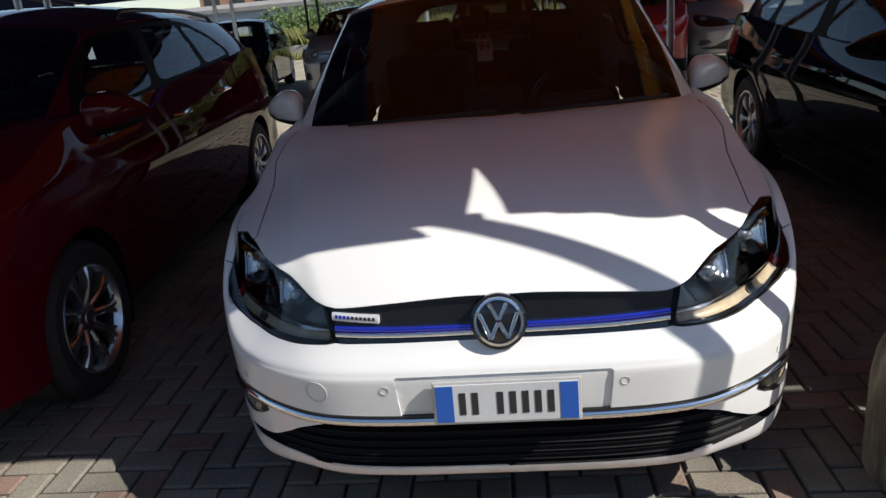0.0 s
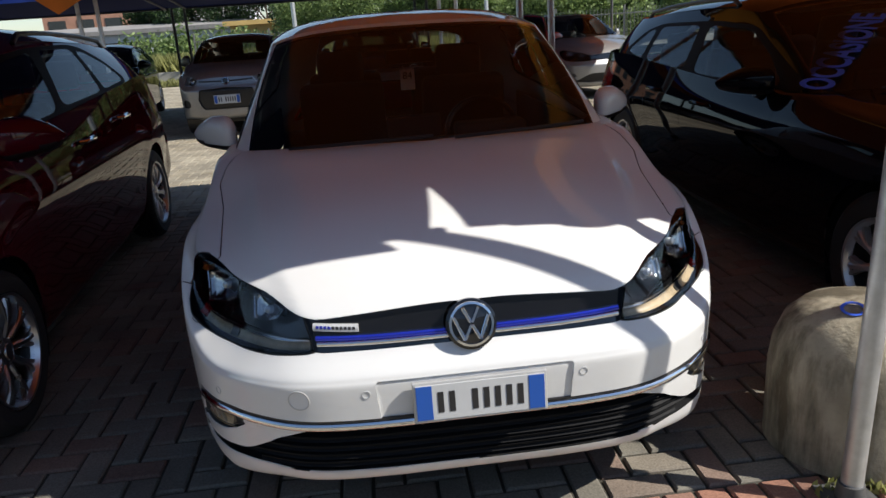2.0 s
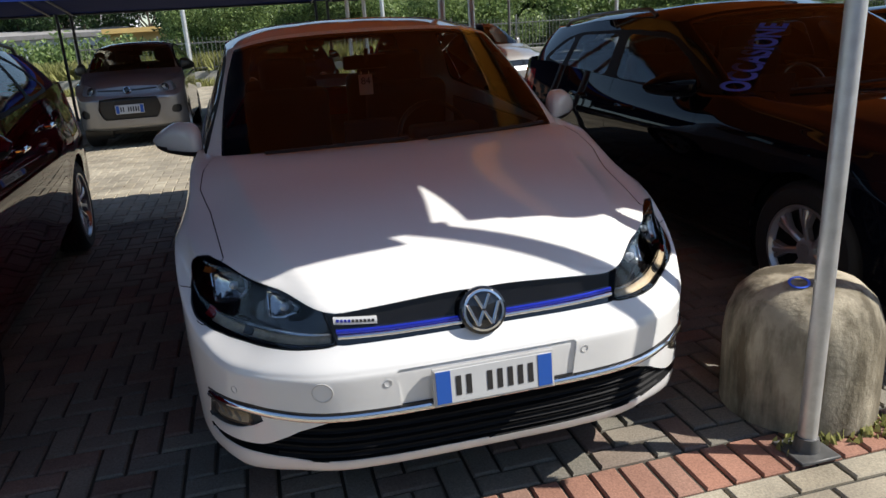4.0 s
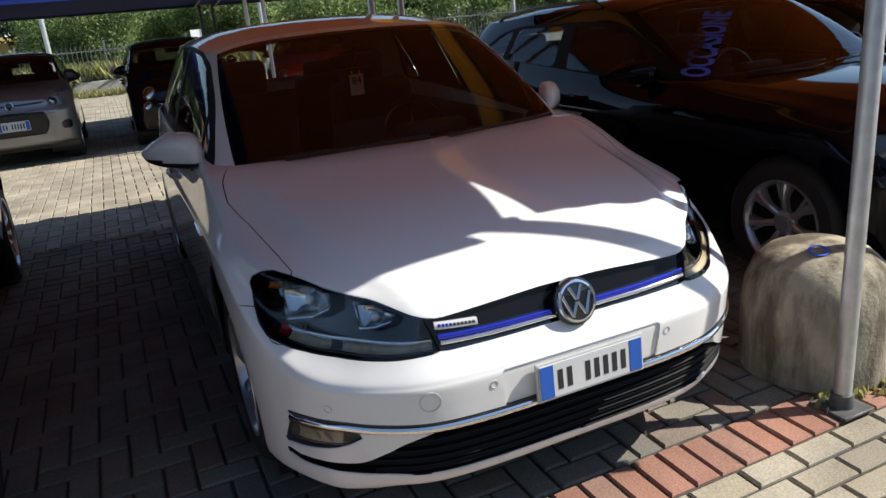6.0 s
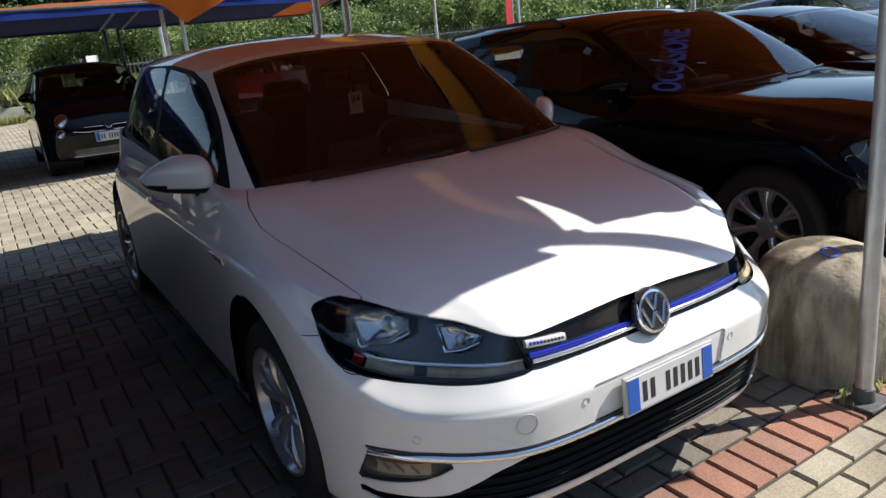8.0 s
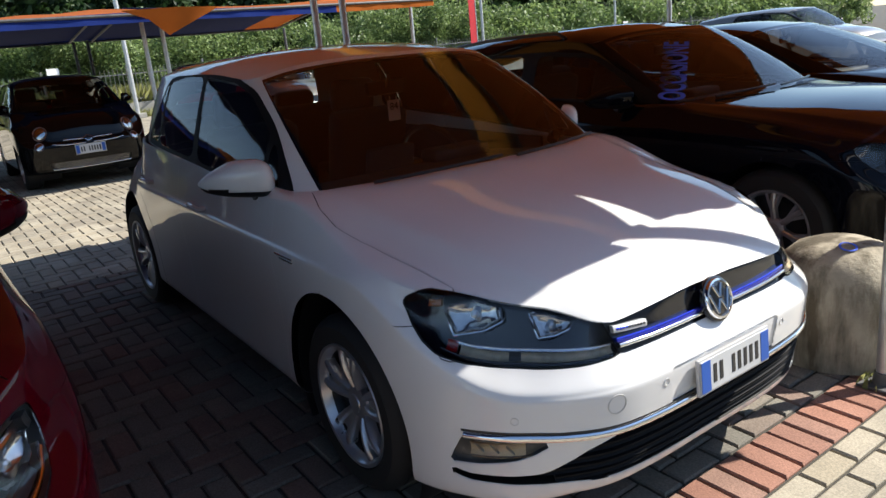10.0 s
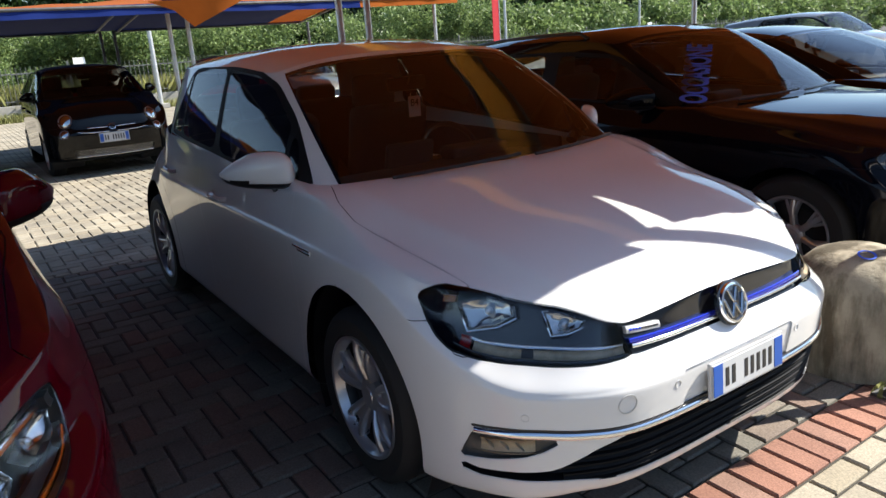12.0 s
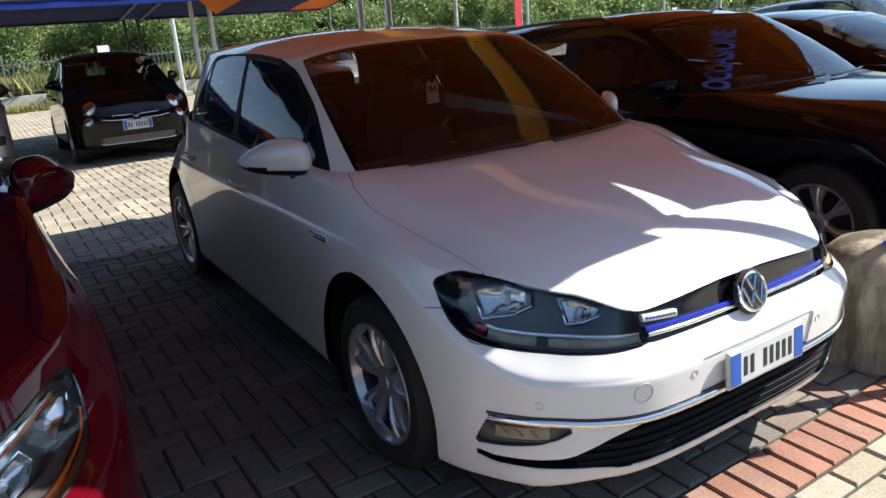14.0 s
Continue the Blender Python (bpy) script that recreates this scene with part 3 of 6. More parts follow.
def build_car(name, c, paint, label, category="car", group="", q=1.0, m=None):
    """A car with its panels, glass, lamps, wheels, mirrors, handles and cabin."""
    root = thing(name, label, category, group, "", m)
    flank, bonnet, cabin, roof, (O, N, arc) = car_surfaces(c, q)
    w, L, R, H = c["w"], c["L"], c["R"], c["arch"]
    # wheel openings
    for hy in (c["yf"], c["yr"]):
        cut = lambda V, hy=hy: np.where(V[:, 0] > 0.55 * w, np.hypot(V[:, 1] - hy, V[:, 2] - R - 0.005) - H, 1.0)
        _, flank = clip(flank, cut)
    gap = c.get("gap", 0.0019)
    seams = []

    def cut_out(mesh, fun, seam=1.0):
        """Takes a panel out of a surface and leaves a dark gap round it."""
        g = gap * seam
        got, rest = clip(mesh, lambda V: fun(V) + g)
        if seam:
            line, rest = clip(rest, lambda V: fun(V) - g)
            seams.append(moved(line, -0.0035))
        return got, rest

    both = lambda mesh: join(mesh, mirrored(mesh))
    # front: lamps, grille, intakes
    lamp_f = sd_poly(c["lamp"], 0.006)
    lampfun = lambda V: np.where(V[:, 1] < c["yf"] + 0.1, lamp_f(V[:, 6], V[:, 2]), 1.0)
    lamp, flank = cut_out(flank, lampfun)
    lampb, bonnet = cut_out(bonnet, lambda V: np.maximum(lampfun(V), 0.4 * (V[:, 7] - 0.085 * smooth(0.82, 1.0, V[:, 6] / c.get("lamp_scale", 1.0)))))
    openings = []
    for oname, pts, depth, mat in c.get("openings", ()):
        f = sd_poly(pts, 0.008)
        got, flank = clip(flank, lambda V, f=f: np.where(V[:, 1] < c["yf"] * 0.75, f(V[:, 6], V[:, 2]), 1.0))
        openings.append((oname, got, depth, mat))
    if "taillamp" in c:
        tf = sd_poly(c["taillamp"], 0.01)
        tl, flank = cut_out(flank, lambda V: np.where(V[:, 1] > c["yr"], tf(V[:, 1], V[:, 2]), 1.0))
        for sgn, msh in ((1, tl), (-1, mirrored(tl))):
            panel("taillight", msh, TAIL, root, "red tail lamp", 0.02)
    # bonnet lid, ending at the foot of the windscreen
    cb = np.asarray(c["cabin_base"], float)[:6]
    _, bonnet = clip(bonnet, lambda V: V[:, 0] - np.interp(V[:, 1] - 0.02, cb[:, 1], cb[:, 0]) + 0.012)
    lid_f = sd_poly(c["lid"], 0.01)
    lid, wings = cut_out(bonnet, lambda V: lid_f(V[:, 0], V[:, 1]))
    panel("bonnet", both(lid), paint, root, "", 0.012)
    # bumper
    bz = c["bumper_z"]
    bump, flank = cut_out(flank, lambda V: np.maximum(V[:, 2] - bz - 0.075 * smooth(0.93, 1.06, V[:, 6]), V[:, 1] - c["yf"] - 0.05), 0.55)
    panel("front_bumper", both(bump), c.get("bumper_paint", paint), root, "", 0.005)
    # doors reach up over the cabin side
    doors = c["doors"]
    for dname, pts in doors:
        f = sd_poly(pts, 0.02)
        g1, flank = cut_out(flank, lambda V: np.where(V[:, 0] > 0.5 * w, f(V[:, 1], V[:, 2]), 1.0))
        for msh in (g1, mirrored(g1)):
            panel(dname, msh, paint, root, "", 0.012)
    sill, flank = clip(flank, lambda V: np.maximum(V[:, 2] - c.get("sill_z", 0.2), -(V[:, 0] - 0.5 * w)))
    if sill[1]:
        for msh in (sill, mirrored(sill)):
            panel("sill", msh, c.get("sill_mat", BLACK), root)
    # glass
    u1, u2 = c["ws_u"], c["rw_u"]
    ws, cabin = clip(cabin, lambda V: np.maximum(np.maximum(V[:, 6] - u1, V[:, 7] - 0.965), 0.0 - V[:, 7] - 1))
    rim = lambda V: np.maximum(np.maximum(V[:, 6] - (u1 - 0.06), V[:, 7] - 0.94), 0.04 - V[:, 7])
    pane, border = clip(ws, rim)
    panel("windscreen", both(pane), GLASS, root, "windscreen glass")
    panel("windscreen_border", both(border), GLOSS_BLACK, root)
    rw, cabin = clip(cabin, lambda V: np.maximum(np.maximum(u2 - V[:, 6], V[:, 7] - 0.9), 0.08 - V[:, 7]))
    panel("rear_window", both(rw), PRIVACY if c.get("privacy") else GLASS, root)
    dlo = sd_poly(eased(c["dlo"]), 0.012)
    sidef = lambda V: np.where((V[:, 6] > u1 + 0.05) & (V[:, 6] < u2), dlo(V[:, 1], V[:, 2]), 1.0)
    sglass, cabin = clip(cabin, sidef)
    for wname, pts in c["panes"]:
        f = sd_poly(eased(pts, 2, 0.06), 0.008)
        one, sglass = clip(sglass, lambda V: f(V[:, 1], V[:, 2]))
        for msh in (one, mirrored(one)):
            panel(wname, moved(msh, -0.003), PRIVACY if (c.get("privacy") and wname != "front_side_window") else GLASS, root)
    for msh in (sglass, mirrored(sglass)):
        panel("window_trim", moved(msh, -0.001), SLAT, root)
    panel("cabin_frame", both(cabin), c.get("pillar_paint", paint), root)
    panel("roof", both(roof), c.get("roof_paint", paint), root, c.get("roof_label", ""))
    lining = (roof[0].copy(), [f[::-1] for f in roof[1]])
    lining[0][:, 2] -= 0.03
    lining[0][:, 3:6] *= -1
    panel("roof_lining", both(lining), HEADLINER, root)
    panel("body_shell", both(join(flank, wings)), paint, root)
    if seams:
        for sm in seams:
            if sm[1]:
                for msh in (sm, mirrored(sm)):
                    panel("panel_gap", msh, SEAM, root)
    # openings at the front
    for oname, got, depth, mat in openings:
        if got[1]:
            if c.get("split_openings") and oname in ("fog_recess",):
                for msh in (got, mirrored(got)):
                    panel(oname, moved(msh, -depth), mat, root, "", -0.0)
            else:
                panel(oname, both(moved(got, -depth)), mat, root)
            rimmed = moved(got, 0.0)
            V, F = tidy(rimmed)
            count = {}
            for f in F:
                for i, j in zip(f, f[1:] + f[:1]):
                    count[(i, j)] = 1
            walls = [(i, j) for i, j in count if (j, i) not in count and max(abs(V[i, 0]), abs(V[j, 0])) > 1e-5]
            W = V.copy()
            W[:, :3] -= W[:, 3:6] * depth
            if walls:
                Vn = np.vstack([V, W])
                Fn = [(j, i, i + len(V), j + len(V)) for i, j in walls]
                for msh in ((Vn, Fn), mirrored((np.c_[Vn[:, :6], Vn[:, 6:]], Fn))):
                    link_mesh(oname + "_edge", msh[0], msh[1], mat, root)
    # lamps
    for sgn in (1, -1):
        msh = join(lamp, lampb)
        lens = msh if sgn > 0 else mirrored(msh)
        hl = panel("headlight", lens, LENS, root, "clear headlight lens over chrome reflectors", 0.004)
        if hl:
            panel("lamp_housing", moved(lens, -c.get("lamp_depth", 0.055)), c.get("housing", GLOSS_BLACK), hl)
            V, F = tidy(lens)
            cnt = {(i, j) for f in F for i, j in zip(f, f[1:] + f[:1])}
            walls = [(i, j) for i, j in cnt if (j, i) not in cnt]
            W = V.copy()
            W[:, :3] -= W[:, 3:6] * c.get("lamp_depth", 0.055)
            link_mesh("lamp_bezel", np.vstack([V[:, :6], W[:, :6]])[:, :3], [(j, i, i + len(V), j + len(V)) for i, j in walls], c.get("housing", GLOSS_BLACK), hl)
            for (a0, z0, rad, kind) in c.get("bulbs", ()):
                i = int(np.argmin(np.abs(V[:, 6] - a0) + np.abs(V[:, 2] - z0)))
                p, n = Vector(V[i, :3]), Vector(V[i, 3:6])
                bm = bmesh.new()
                mm = facing(p - n * 0.026, (n + Vector((0, -0.35, 0.05))).normalized())
                if kind == "bowl":
                    lathe(bm, [(rad, 0.012), (rad * 0.96, 0.010), (rad * 0.8, -0.012), (rad * 0.45, -0.026), (0.004, -0.03)], 24, "Z")
                    lathe(bm, [(0.0005, 0.004), (rad * 0.22, 0.0), (rad * 0.25, -0.03)], 12, "Z")
                else:
                    g = rad * 0.92
                    for (x, y, sx, sy) in ((0, g * 0.62, g * 1.9, g * 0.1), (0, -g * 0.62, g * 1.5, g * 0.1), (-sgn * g * 0.92, 0, g * 0.1, g * 1.3), (sgn * g * 0.8, 0, g * 0.1, g * 1.2)):
                        box(bm, (sx, sy, 0.02), pose(x, y, 0.012), 0.003, 1)
                    lathe(bm, [(g * 0.66, 0.004), (g * 0.5, -0.015), (g * 0.25, -0.024), (g * 0.1, 0.0), (0.0005, 0.006)], 20, "Z")
                bmesh.ops.transform(bm, matrix=mm, verts=bm.verts)
                part("reflector", bm, REFLECTOR, hl, "", True)
    # wheels
    ws_ = wheel_meshes(R, c["rim"], c.get("tyre_w", 0.205), c["spokes"], c["style"], max(q, 0.5))
    mats = {"tyre": RUBBER, "rim": c.get("rim_mat", ALLOY), "disc": BLACK}
    data = {}
    for k, bm in ws_.items():
        me = bpy.data.meshes.new(k)
        bmesh.ops.recalc_face_normals(bm, faces=bm.faces)
        bm.to_mesh(me)
        bm.free()
        me.materials.append(mats[k])
        me.polygons.foreach_set("use_smooth", [True] * len(me.polygons))
        me.set_sharp_from_angle(angle=radians(35))
        data[k] = me
    for hy in (c["yf"], c["yr"]):
        for sgn in (1, -1):
            wh = new("wheel", data["disc"])
            wh.parent = root
            x = w - c.get("wheel_in", 0.115)
            wh.matrix_basis = pose(sgn * x, hy, R, 0, 0, 0 if sgn > 0 else 180) @ pose(0, 0, 0, c.get("spin", 20) + 31 * sgn + 13 * hy, 0, 0)
            for k in ("tyre", "rim"):
                o = new(k, data[k])
                o.parent = wh
            bm = bmesh.new()
            n = 26
            rows = []
            for x0 in (0.985 * w, 0.50 * w):
                rows.append([bm.verts.new((sgn * (x0 - 0.035), hy + (H + 0.012) * math.cos(t), R + (H + 0.012) * math.sin(t))) for t in np.linspace(-0.5, math.pi + 0.5, n)])
            for i in range(n - 1):
                bm.faces.new((rows[0][i], rows[0][i + 1], rows[1][i + 1], rows[1][i]))
            cap = [bm.verts.new(v.co) for v in rows[1]]
            bm.faces.new(cap)
            part("wheel_arch_liner", bm, BLACK, root, "", True)
    # mirrors
    my, mz, mx = c["mirror_at"]
    for sgn in (1, -1):
        V, F = mirror_half(sgn, c, q)
        shell = link_mesh("door_mirror", [(v[0] + sgn * mx, v[1] + my, v[2] + mz) for v in V], F, c.get("mirror_paint", paint), root)
        sx, sy, sz = c.get("mirror", (0.115, 0.075, 0.078))
        bm = bmesh.new()
        box(bm, (sx * 1.5, 0.02, sz * 1.05), pose(sgn * (mx - 0.005), my + sy * 0.30, mz + sz * 0.08, 0, 0, sgn * 36), 0.012)
        part("mirror_glass", bm, CHROME, shell)
        bm = bmesh.new()
        low = [f for f in F if len(f) == 4 and max(V[i][2] for i in f) < -0.22 * sz]
        ids = sorted({i for f in low for i in f})
        at = {i: bm.verts.new((V[i][0] * 1.012 + sgn * mx, (V[i][1]) * 1.012 + my, V[i][2] * 1.03 + mz - 0.002)) for i in ids}
        for f in low:
            fv = [at[i] for i in f]
            if len({tuple(round(x, 6) for x in v.co) for v in fv}) == 4:
                bm.faces.new(fv)
        tube(bm, [(sgn * (mx - sx * 0.6), my, mz - sz * 0.72), (sgn * (mx - sx * 0.9), my, mz - sz * 0.85), (sgn * (mx - sx * 1.15), my - 0.01, mz - sz * 1.15)], 0.028, 8)
        part("mirror_foot", bm, BLACK, shell, "", True)
    # handles
    for hx, hy_, hz in c.get("handles", ()):
        for sgn in (1, -1):
            bm = bmesh.new()
            tube(bm, [(sgn * (hx - 0.01), hy_ - 0.10, hz), (sgn * (hx + 0.018), hy_ - 0.075, hz), (sgn * (hx + 0.024), hy_, hz + 0.004), (sgn * (hx + 0.018), hy_ + 0.075, hz), (sgn * (hx - 0.01), hy_ + 0.10, hz)], 0.012, 8)
            part("door_handle", bm, c.get("handle_mat", paint), root, "", True)
    # cabin fittings
    zc, yb = c["bf"], c["ybelt"]
    bm = bmesh.new()
    box(bm, (2 * w * 0.78, 0.5, 0.10), pose(0, yb + 0.30, zc - 0.10, -6), 0.04, 3)
    box(bm, (2 * w * 0.78, 0.2, 0.3), pose(0, yb + 0.48, zc - 0.27, 12), 0.04, 3)
    box(bm, (0.34, 0.14, 0.07), pose(-c.get("drive", -1) * 0.36, yb + 0.46, zc - 0.04), 0.03, 3)
    box(bm, (0.26, 0.04, 0.15), pose(0, yb + 0.50, zc - 0.03, 15), 0.02)
    part("dashboard", bm, DASH, root, "", True)
    bm = bmesh.new()
    pts = [(0.185 * math.cos(t), 0.0, 0.185 * math.sin(t)) for t in np.linspace(0, 2 * math.pi, 25)]
    tube(bm, pts, 0.014, 8)
    box(bm, (0.36, 0.02, 0.045), None, 0.01)
    box(bm, (0.12, 0.04, 0.11), None, 0.02)
    bmesh.ops.transform(bm, matrix=pose(0.36, yb + 0.66, zc - 0.10, -24), verts=bm.verts)
    part("steering_wheel", bm, BLACK, root, "", True)
    seat_y = [yb + 1.15, yb + 1.15, yb + 1.95, yb + 1.95]
    for i, sy in enumerate(seat_y):
        sx = (0.37 if i < 2 else 0.36) * (1 if i % 2 else -1) * w / 0.9
        bm = bmesh.new()
        box(bm, (0.50, 0.52, 0.16), pose(sx, sy - 0.1, 0.46, -6), 0.05, 3)
        box(bm, (0.48, 0.14, 0.62), pose(sx, sy + 0.18, 0.80, 14), 0.055, 3)
        box(bm, (0.27, 0.10, 0.19), pose(sx, sy + 0.28, zc + (0.22 if i < 2 else 0.14), 10), 0.045, 3)
        rod(bm, (sx - 0.06, sy + 0.26, 1.0), (sx - 0.06, sy + 0.29, zc + 0.2), 0.008)
        rod(bm, (sx + 0.06, sy + 0.26, 1.0), (sx + 0.06, sy + 0.29, zc + 0.2), 0.008)
        part("seat", bm, FABRIC, root, "", True)
    bm = bmesh.new()
    box(bm, (0.22, 0.03, 0.065), pose(0, c["mirror_in"][0], c["mirror_in"][1], 0, 0, 8), 0.014)
    rod(bm, (0, c["mirror_in"][0] - 0.01, c["mirror_in"][1]), (0, c["mirror_in"][0] - 0.05, c["mirror_in"][1] + 0.06), 0.01)
    part("interior_mirror", bm, BLACK, root, "", True)
    bm = bmesh.new()
    box(bm, (2 * w * 0.86, c["yr"] - c["yf"] + 0.4, 0.05), pose(0, (c["yr"] + c["yf"]) / 2, 0.20), 0.0)
    box(bm, (2 * w * 0.62, L - 0.5, 0.05), pose(0, L / 2, 0.27), 0.0)
    box(bm, (2 * w * 0.8, 0.05, 0.55), pose(0, yb - 0.02, 0.58), 0.0)
    part("floor_pan", bm, BLACK, root)
    for sgn in (1, -1):
        bm = bmesh.new()
        ye = c["yr"] - 0.55
        box(bm, (0.022, ye - (yb + 0.25), 0.21), pose(sgn * w * 0.885, (ye + yb + 0.25) / 2, zc - 0.112), 0.008)
        part("door_trim", bm, DASH, root)
    # wipers
    if q > 0.5:
        for x0, x1 in ((0.10, 0.62), (-0.52, 0.02)):
            bm = bmesh.new()
            yb0 = c["cabin_base"][0][1]
            pts = []
            for t in np.linspace(0, 1, 6):
                x = x0 + (x1 - x0) * t
                y = yb0 - 0.005 + 0.13 * (abs(x) / 0.69) ** 2 * 0.9 - 0.02
                pts.append((x, y, float(hood_z(c, x, y)) + 0.014 + 0.012 * t))
            tube(bm, pts, 0.007, 6)
            part("wiper", bm, BLACK, root)
    return root, (O, N, arc), flank


def hood_z(c, x, y):
    return c["hood_f"](np.asarray([abs(x)], float), np.asarray([y], float))[0]


def make_hood(keys, drop, slope, crease):
    """A bonnet: its middle line, the fall to a sharp fold on each side, and the slope of the wing beyond the fold."""
    hc = pchip([k[0] for k in keys], [k[1] for k in keys])
    ad = pchip([k[0] for k in drop], [k[1] for k in drop])
    pw = pchip([k[0] for k in slope], [k[1] for k in slope])
    fold = pchip([k[0] for k in crease], [k[1] for k in crease])

    def f(x, y):
        x, y = np.asarray(x, float), np.asarray(y, float)
        sh = np.broadcast(x, y).shape
        xx, yy = np.broadcast_to(x, sh).ravel(), np.broadcast_to(y, sh).ravel()
        ax = np.abs(xx)
        cx = fold(yy)
        over = ax - cx
        soft = 0.005
        out = soft * np.log1p(np.exp(np.clip(over / soft, -40, 40)))
        inner = np.minimum(ax, cx) / cx
        z = hc(yy) - ad(yy) * inner**2.2 - pw(yy) * out - 0.031 * (1 - np.exp(-out / 0.055)) * smooth(1.2, 0.7, yy)
        return z.reshape(sh)

    return f


def make_roof(keys, drop, half):
    rc = pchip([k[0] for k in keys], [k[1] for k in keys])

    def f(x, y):
        x, y = np.asarray(x, float), np.asarray(y, float)
        sh = np.broadcast(x, y).shape
        xx, yy = np.broadcast_to(x, sh).ravel(), np.broadcast_to(y, sh).ravel()
        ax = np.abs(xx) / half
        return (rc(yy) - drop * (0.45 * ax**2 + 0.55 * ax**6)).reshape(sh)

    return f


def front_grid(c, q=1.0):
    """The uncut flank of a car as a grid, to set trim on."""
    V, F = car_surfaces(c, q)[0]
    nv = int(64 * q)
    return V.reshape(-1, nv, 8)


def surf_at(G, a, z):
    """Place and outward normal on a car's front at arc a from its middle (negative: the other half) and height z."""
    arcs = G[:, 0, 6]
    t = abs(a)
    i = int(np.clip(np.searchsorted(arcs, t) - 1, 0, len(arcs) - 2))
    f = (t - arcs[i]) / (arcs[i + 1] - arcs[i])
    col = G[i] * (1 - f) + G[i + 1] * f
    r = [np.interp(z, col[:, 2], col[:, k]) for k in range(6)]
    s = -1 if a < 0 else 1
    p, n = Vector((s * r[0], r[1], z)), Vector((s * r[3], r[4], r[5])).normalized()
    return p, n


def ribbon(name, G, keys, h, proud, mat, parent, back=-0.02, label="", n=40):
    """A moulded strip on a car's front: keys of (arc, height)."""
    zf = pchip([k[0] for k in keys], [k[1] for k in keys])
    V, F = [], []
    for a in np.linspace(keys[0][0], keys[-1][0], n):
        z = float(zf(a))
        for dz, d in ((-0.5, back), (-0.5, proud * 0.4), (-0.25, proud * 0.9), (0.05, proud), (0.32, proud * 0.85), (0.5, proud * 0.4), (0.5, back)):
            p, nn = surf_at(G, a, z + dz * h)
            V.append(p + nn * d)
    for i in range(n - 1):
        for k in range(6):
            F.append((i * 7 + k, (i + 1) * 7 + k, (i + 1) * 7 + k + 1, i * 7 + k + 1))
    F += [tuple(range(6, -1, -1)), tuple((n - 1) * 7 + k for k in range(7))]
    ob = link_mesh(name, V, F, mat, parent, label)
    ob.data.set_sharp_from_angle(angle=radians(40))
    return ob


def lamp_bowl(G, outline, s, parent, depth=0.022, rim=-0.009):
    """A faceted headlight reflector behind the lens: a bright bent rim, a stepped bowl, a bulb cap."""
    ca, cz = (sum(v[k] for v in outline) / len(outline) for k in (0, 1))
    pts = []
    for (a0, z0), (a1, z1) in zip(outline, outline[1:] + outline[:1]):
        pts += [(a0 + (a1 - a0) * t, z0 + (z1 - z0) * t) for t in (0.0, 0.34, 0.67)]
    n = len(pts)
    rings = []
    for k, d in ((1.0, rim), (0.93, rim - 0.010), (0.74, rim - depth * 0.55), (0.5, rim - depth * 0.85), (0.24, rim - depth), (0.02, rim - depth)):
        ring = []
        for a, z in pts:
            p, nn = surf_at(G, s * (ca + (a - ca) * k), cz + (z - cz) * k)
            ring.append(p + nn * d)
        rings.append(ring)
    V = [v for r in rings for v in r]
    F = [(i * n + j, i * n + (j + 1) % n, (i + 1) * n + (j + 1) % n, (i + 1) * n + j)[::-s] for i in range(len(rings) - 1) for j in range(n)]
    bowl = link_mesh("reflector", V, F, REFLECTOR, parent, "chrome headlight reflector")
    bm = bmesh.new()
    tube(bm, rings[0][-9:] + rings[0][:2], 0.0028, 6)
    part("reflector_rim", bm, CHROME, bowl, "", True)
    p, nn = surf_at(G, s * ca, cz)
    bm = bmesh.new()
    lathe(bm, [(0.0005, 0.014), (0.009, 0.012), (0.012, 0.004), (0.012, -0.014)], 14, "Z")
    bmesh.ops.transform(bm, matrix=facing(p + nn * (rim - depth * 0.7), (nn + Vector((0, -0.5, 0))).normalized()), verts=bm.verts)
    part("bulb_cap", bm, SATIN, bowl, "", True)


def facing(p, n):
    """A pose at p whose z points along n and whose y points up."""
    z = Vector(n).normalized()
    x = Vector((0, 0, 1)).cross(z).normalized()
    y = z.cross(x)
    return Matrix.Translation(p) @ Matrix((x, y, z)).transposed().to_4x4()


def number_plate(parent, p, n, w=0.36, h=0.11):
    """A number plate with blue ends; its characters are plain bars."""
    m = facing(p, n)

    def slab(name, x, y, sx, sy, z, t, mat, par, label=""):
        bm = bmesh.new()
        box(bm, (sx, sy, t), m @ pose(x, y, z), min(sx, sy, t) * 0.3, 2)
        return part(name, bm, mat, par, label)

    fr = slab("plate_holder", 0, 0, w + 0.014, h + 0.014, 0.0, 0.012, PLATE_FRAME, parent, "grey number plate holder")
    slab("plate", 0, 0, w, h, 0.007, 0.004, PLATE, fr, "white plate with blue ends")
    for s in (-1, 1):
        slab("blue_band", s * (w / 2 - 0.022), 0, 0.042, h - 0.004, 0.0095, 0.002, EU_BLUE, fr)
    step = (w - 0.10) / 8
    for k in range(8):
        if k != 2:
            slab("plate_bar", -w / 2 + 0.05 + (k + 0.5) * step, 0, step * 0.52, h * 0.58, 0.0095, 0.002, BARS, fr)
    return fr


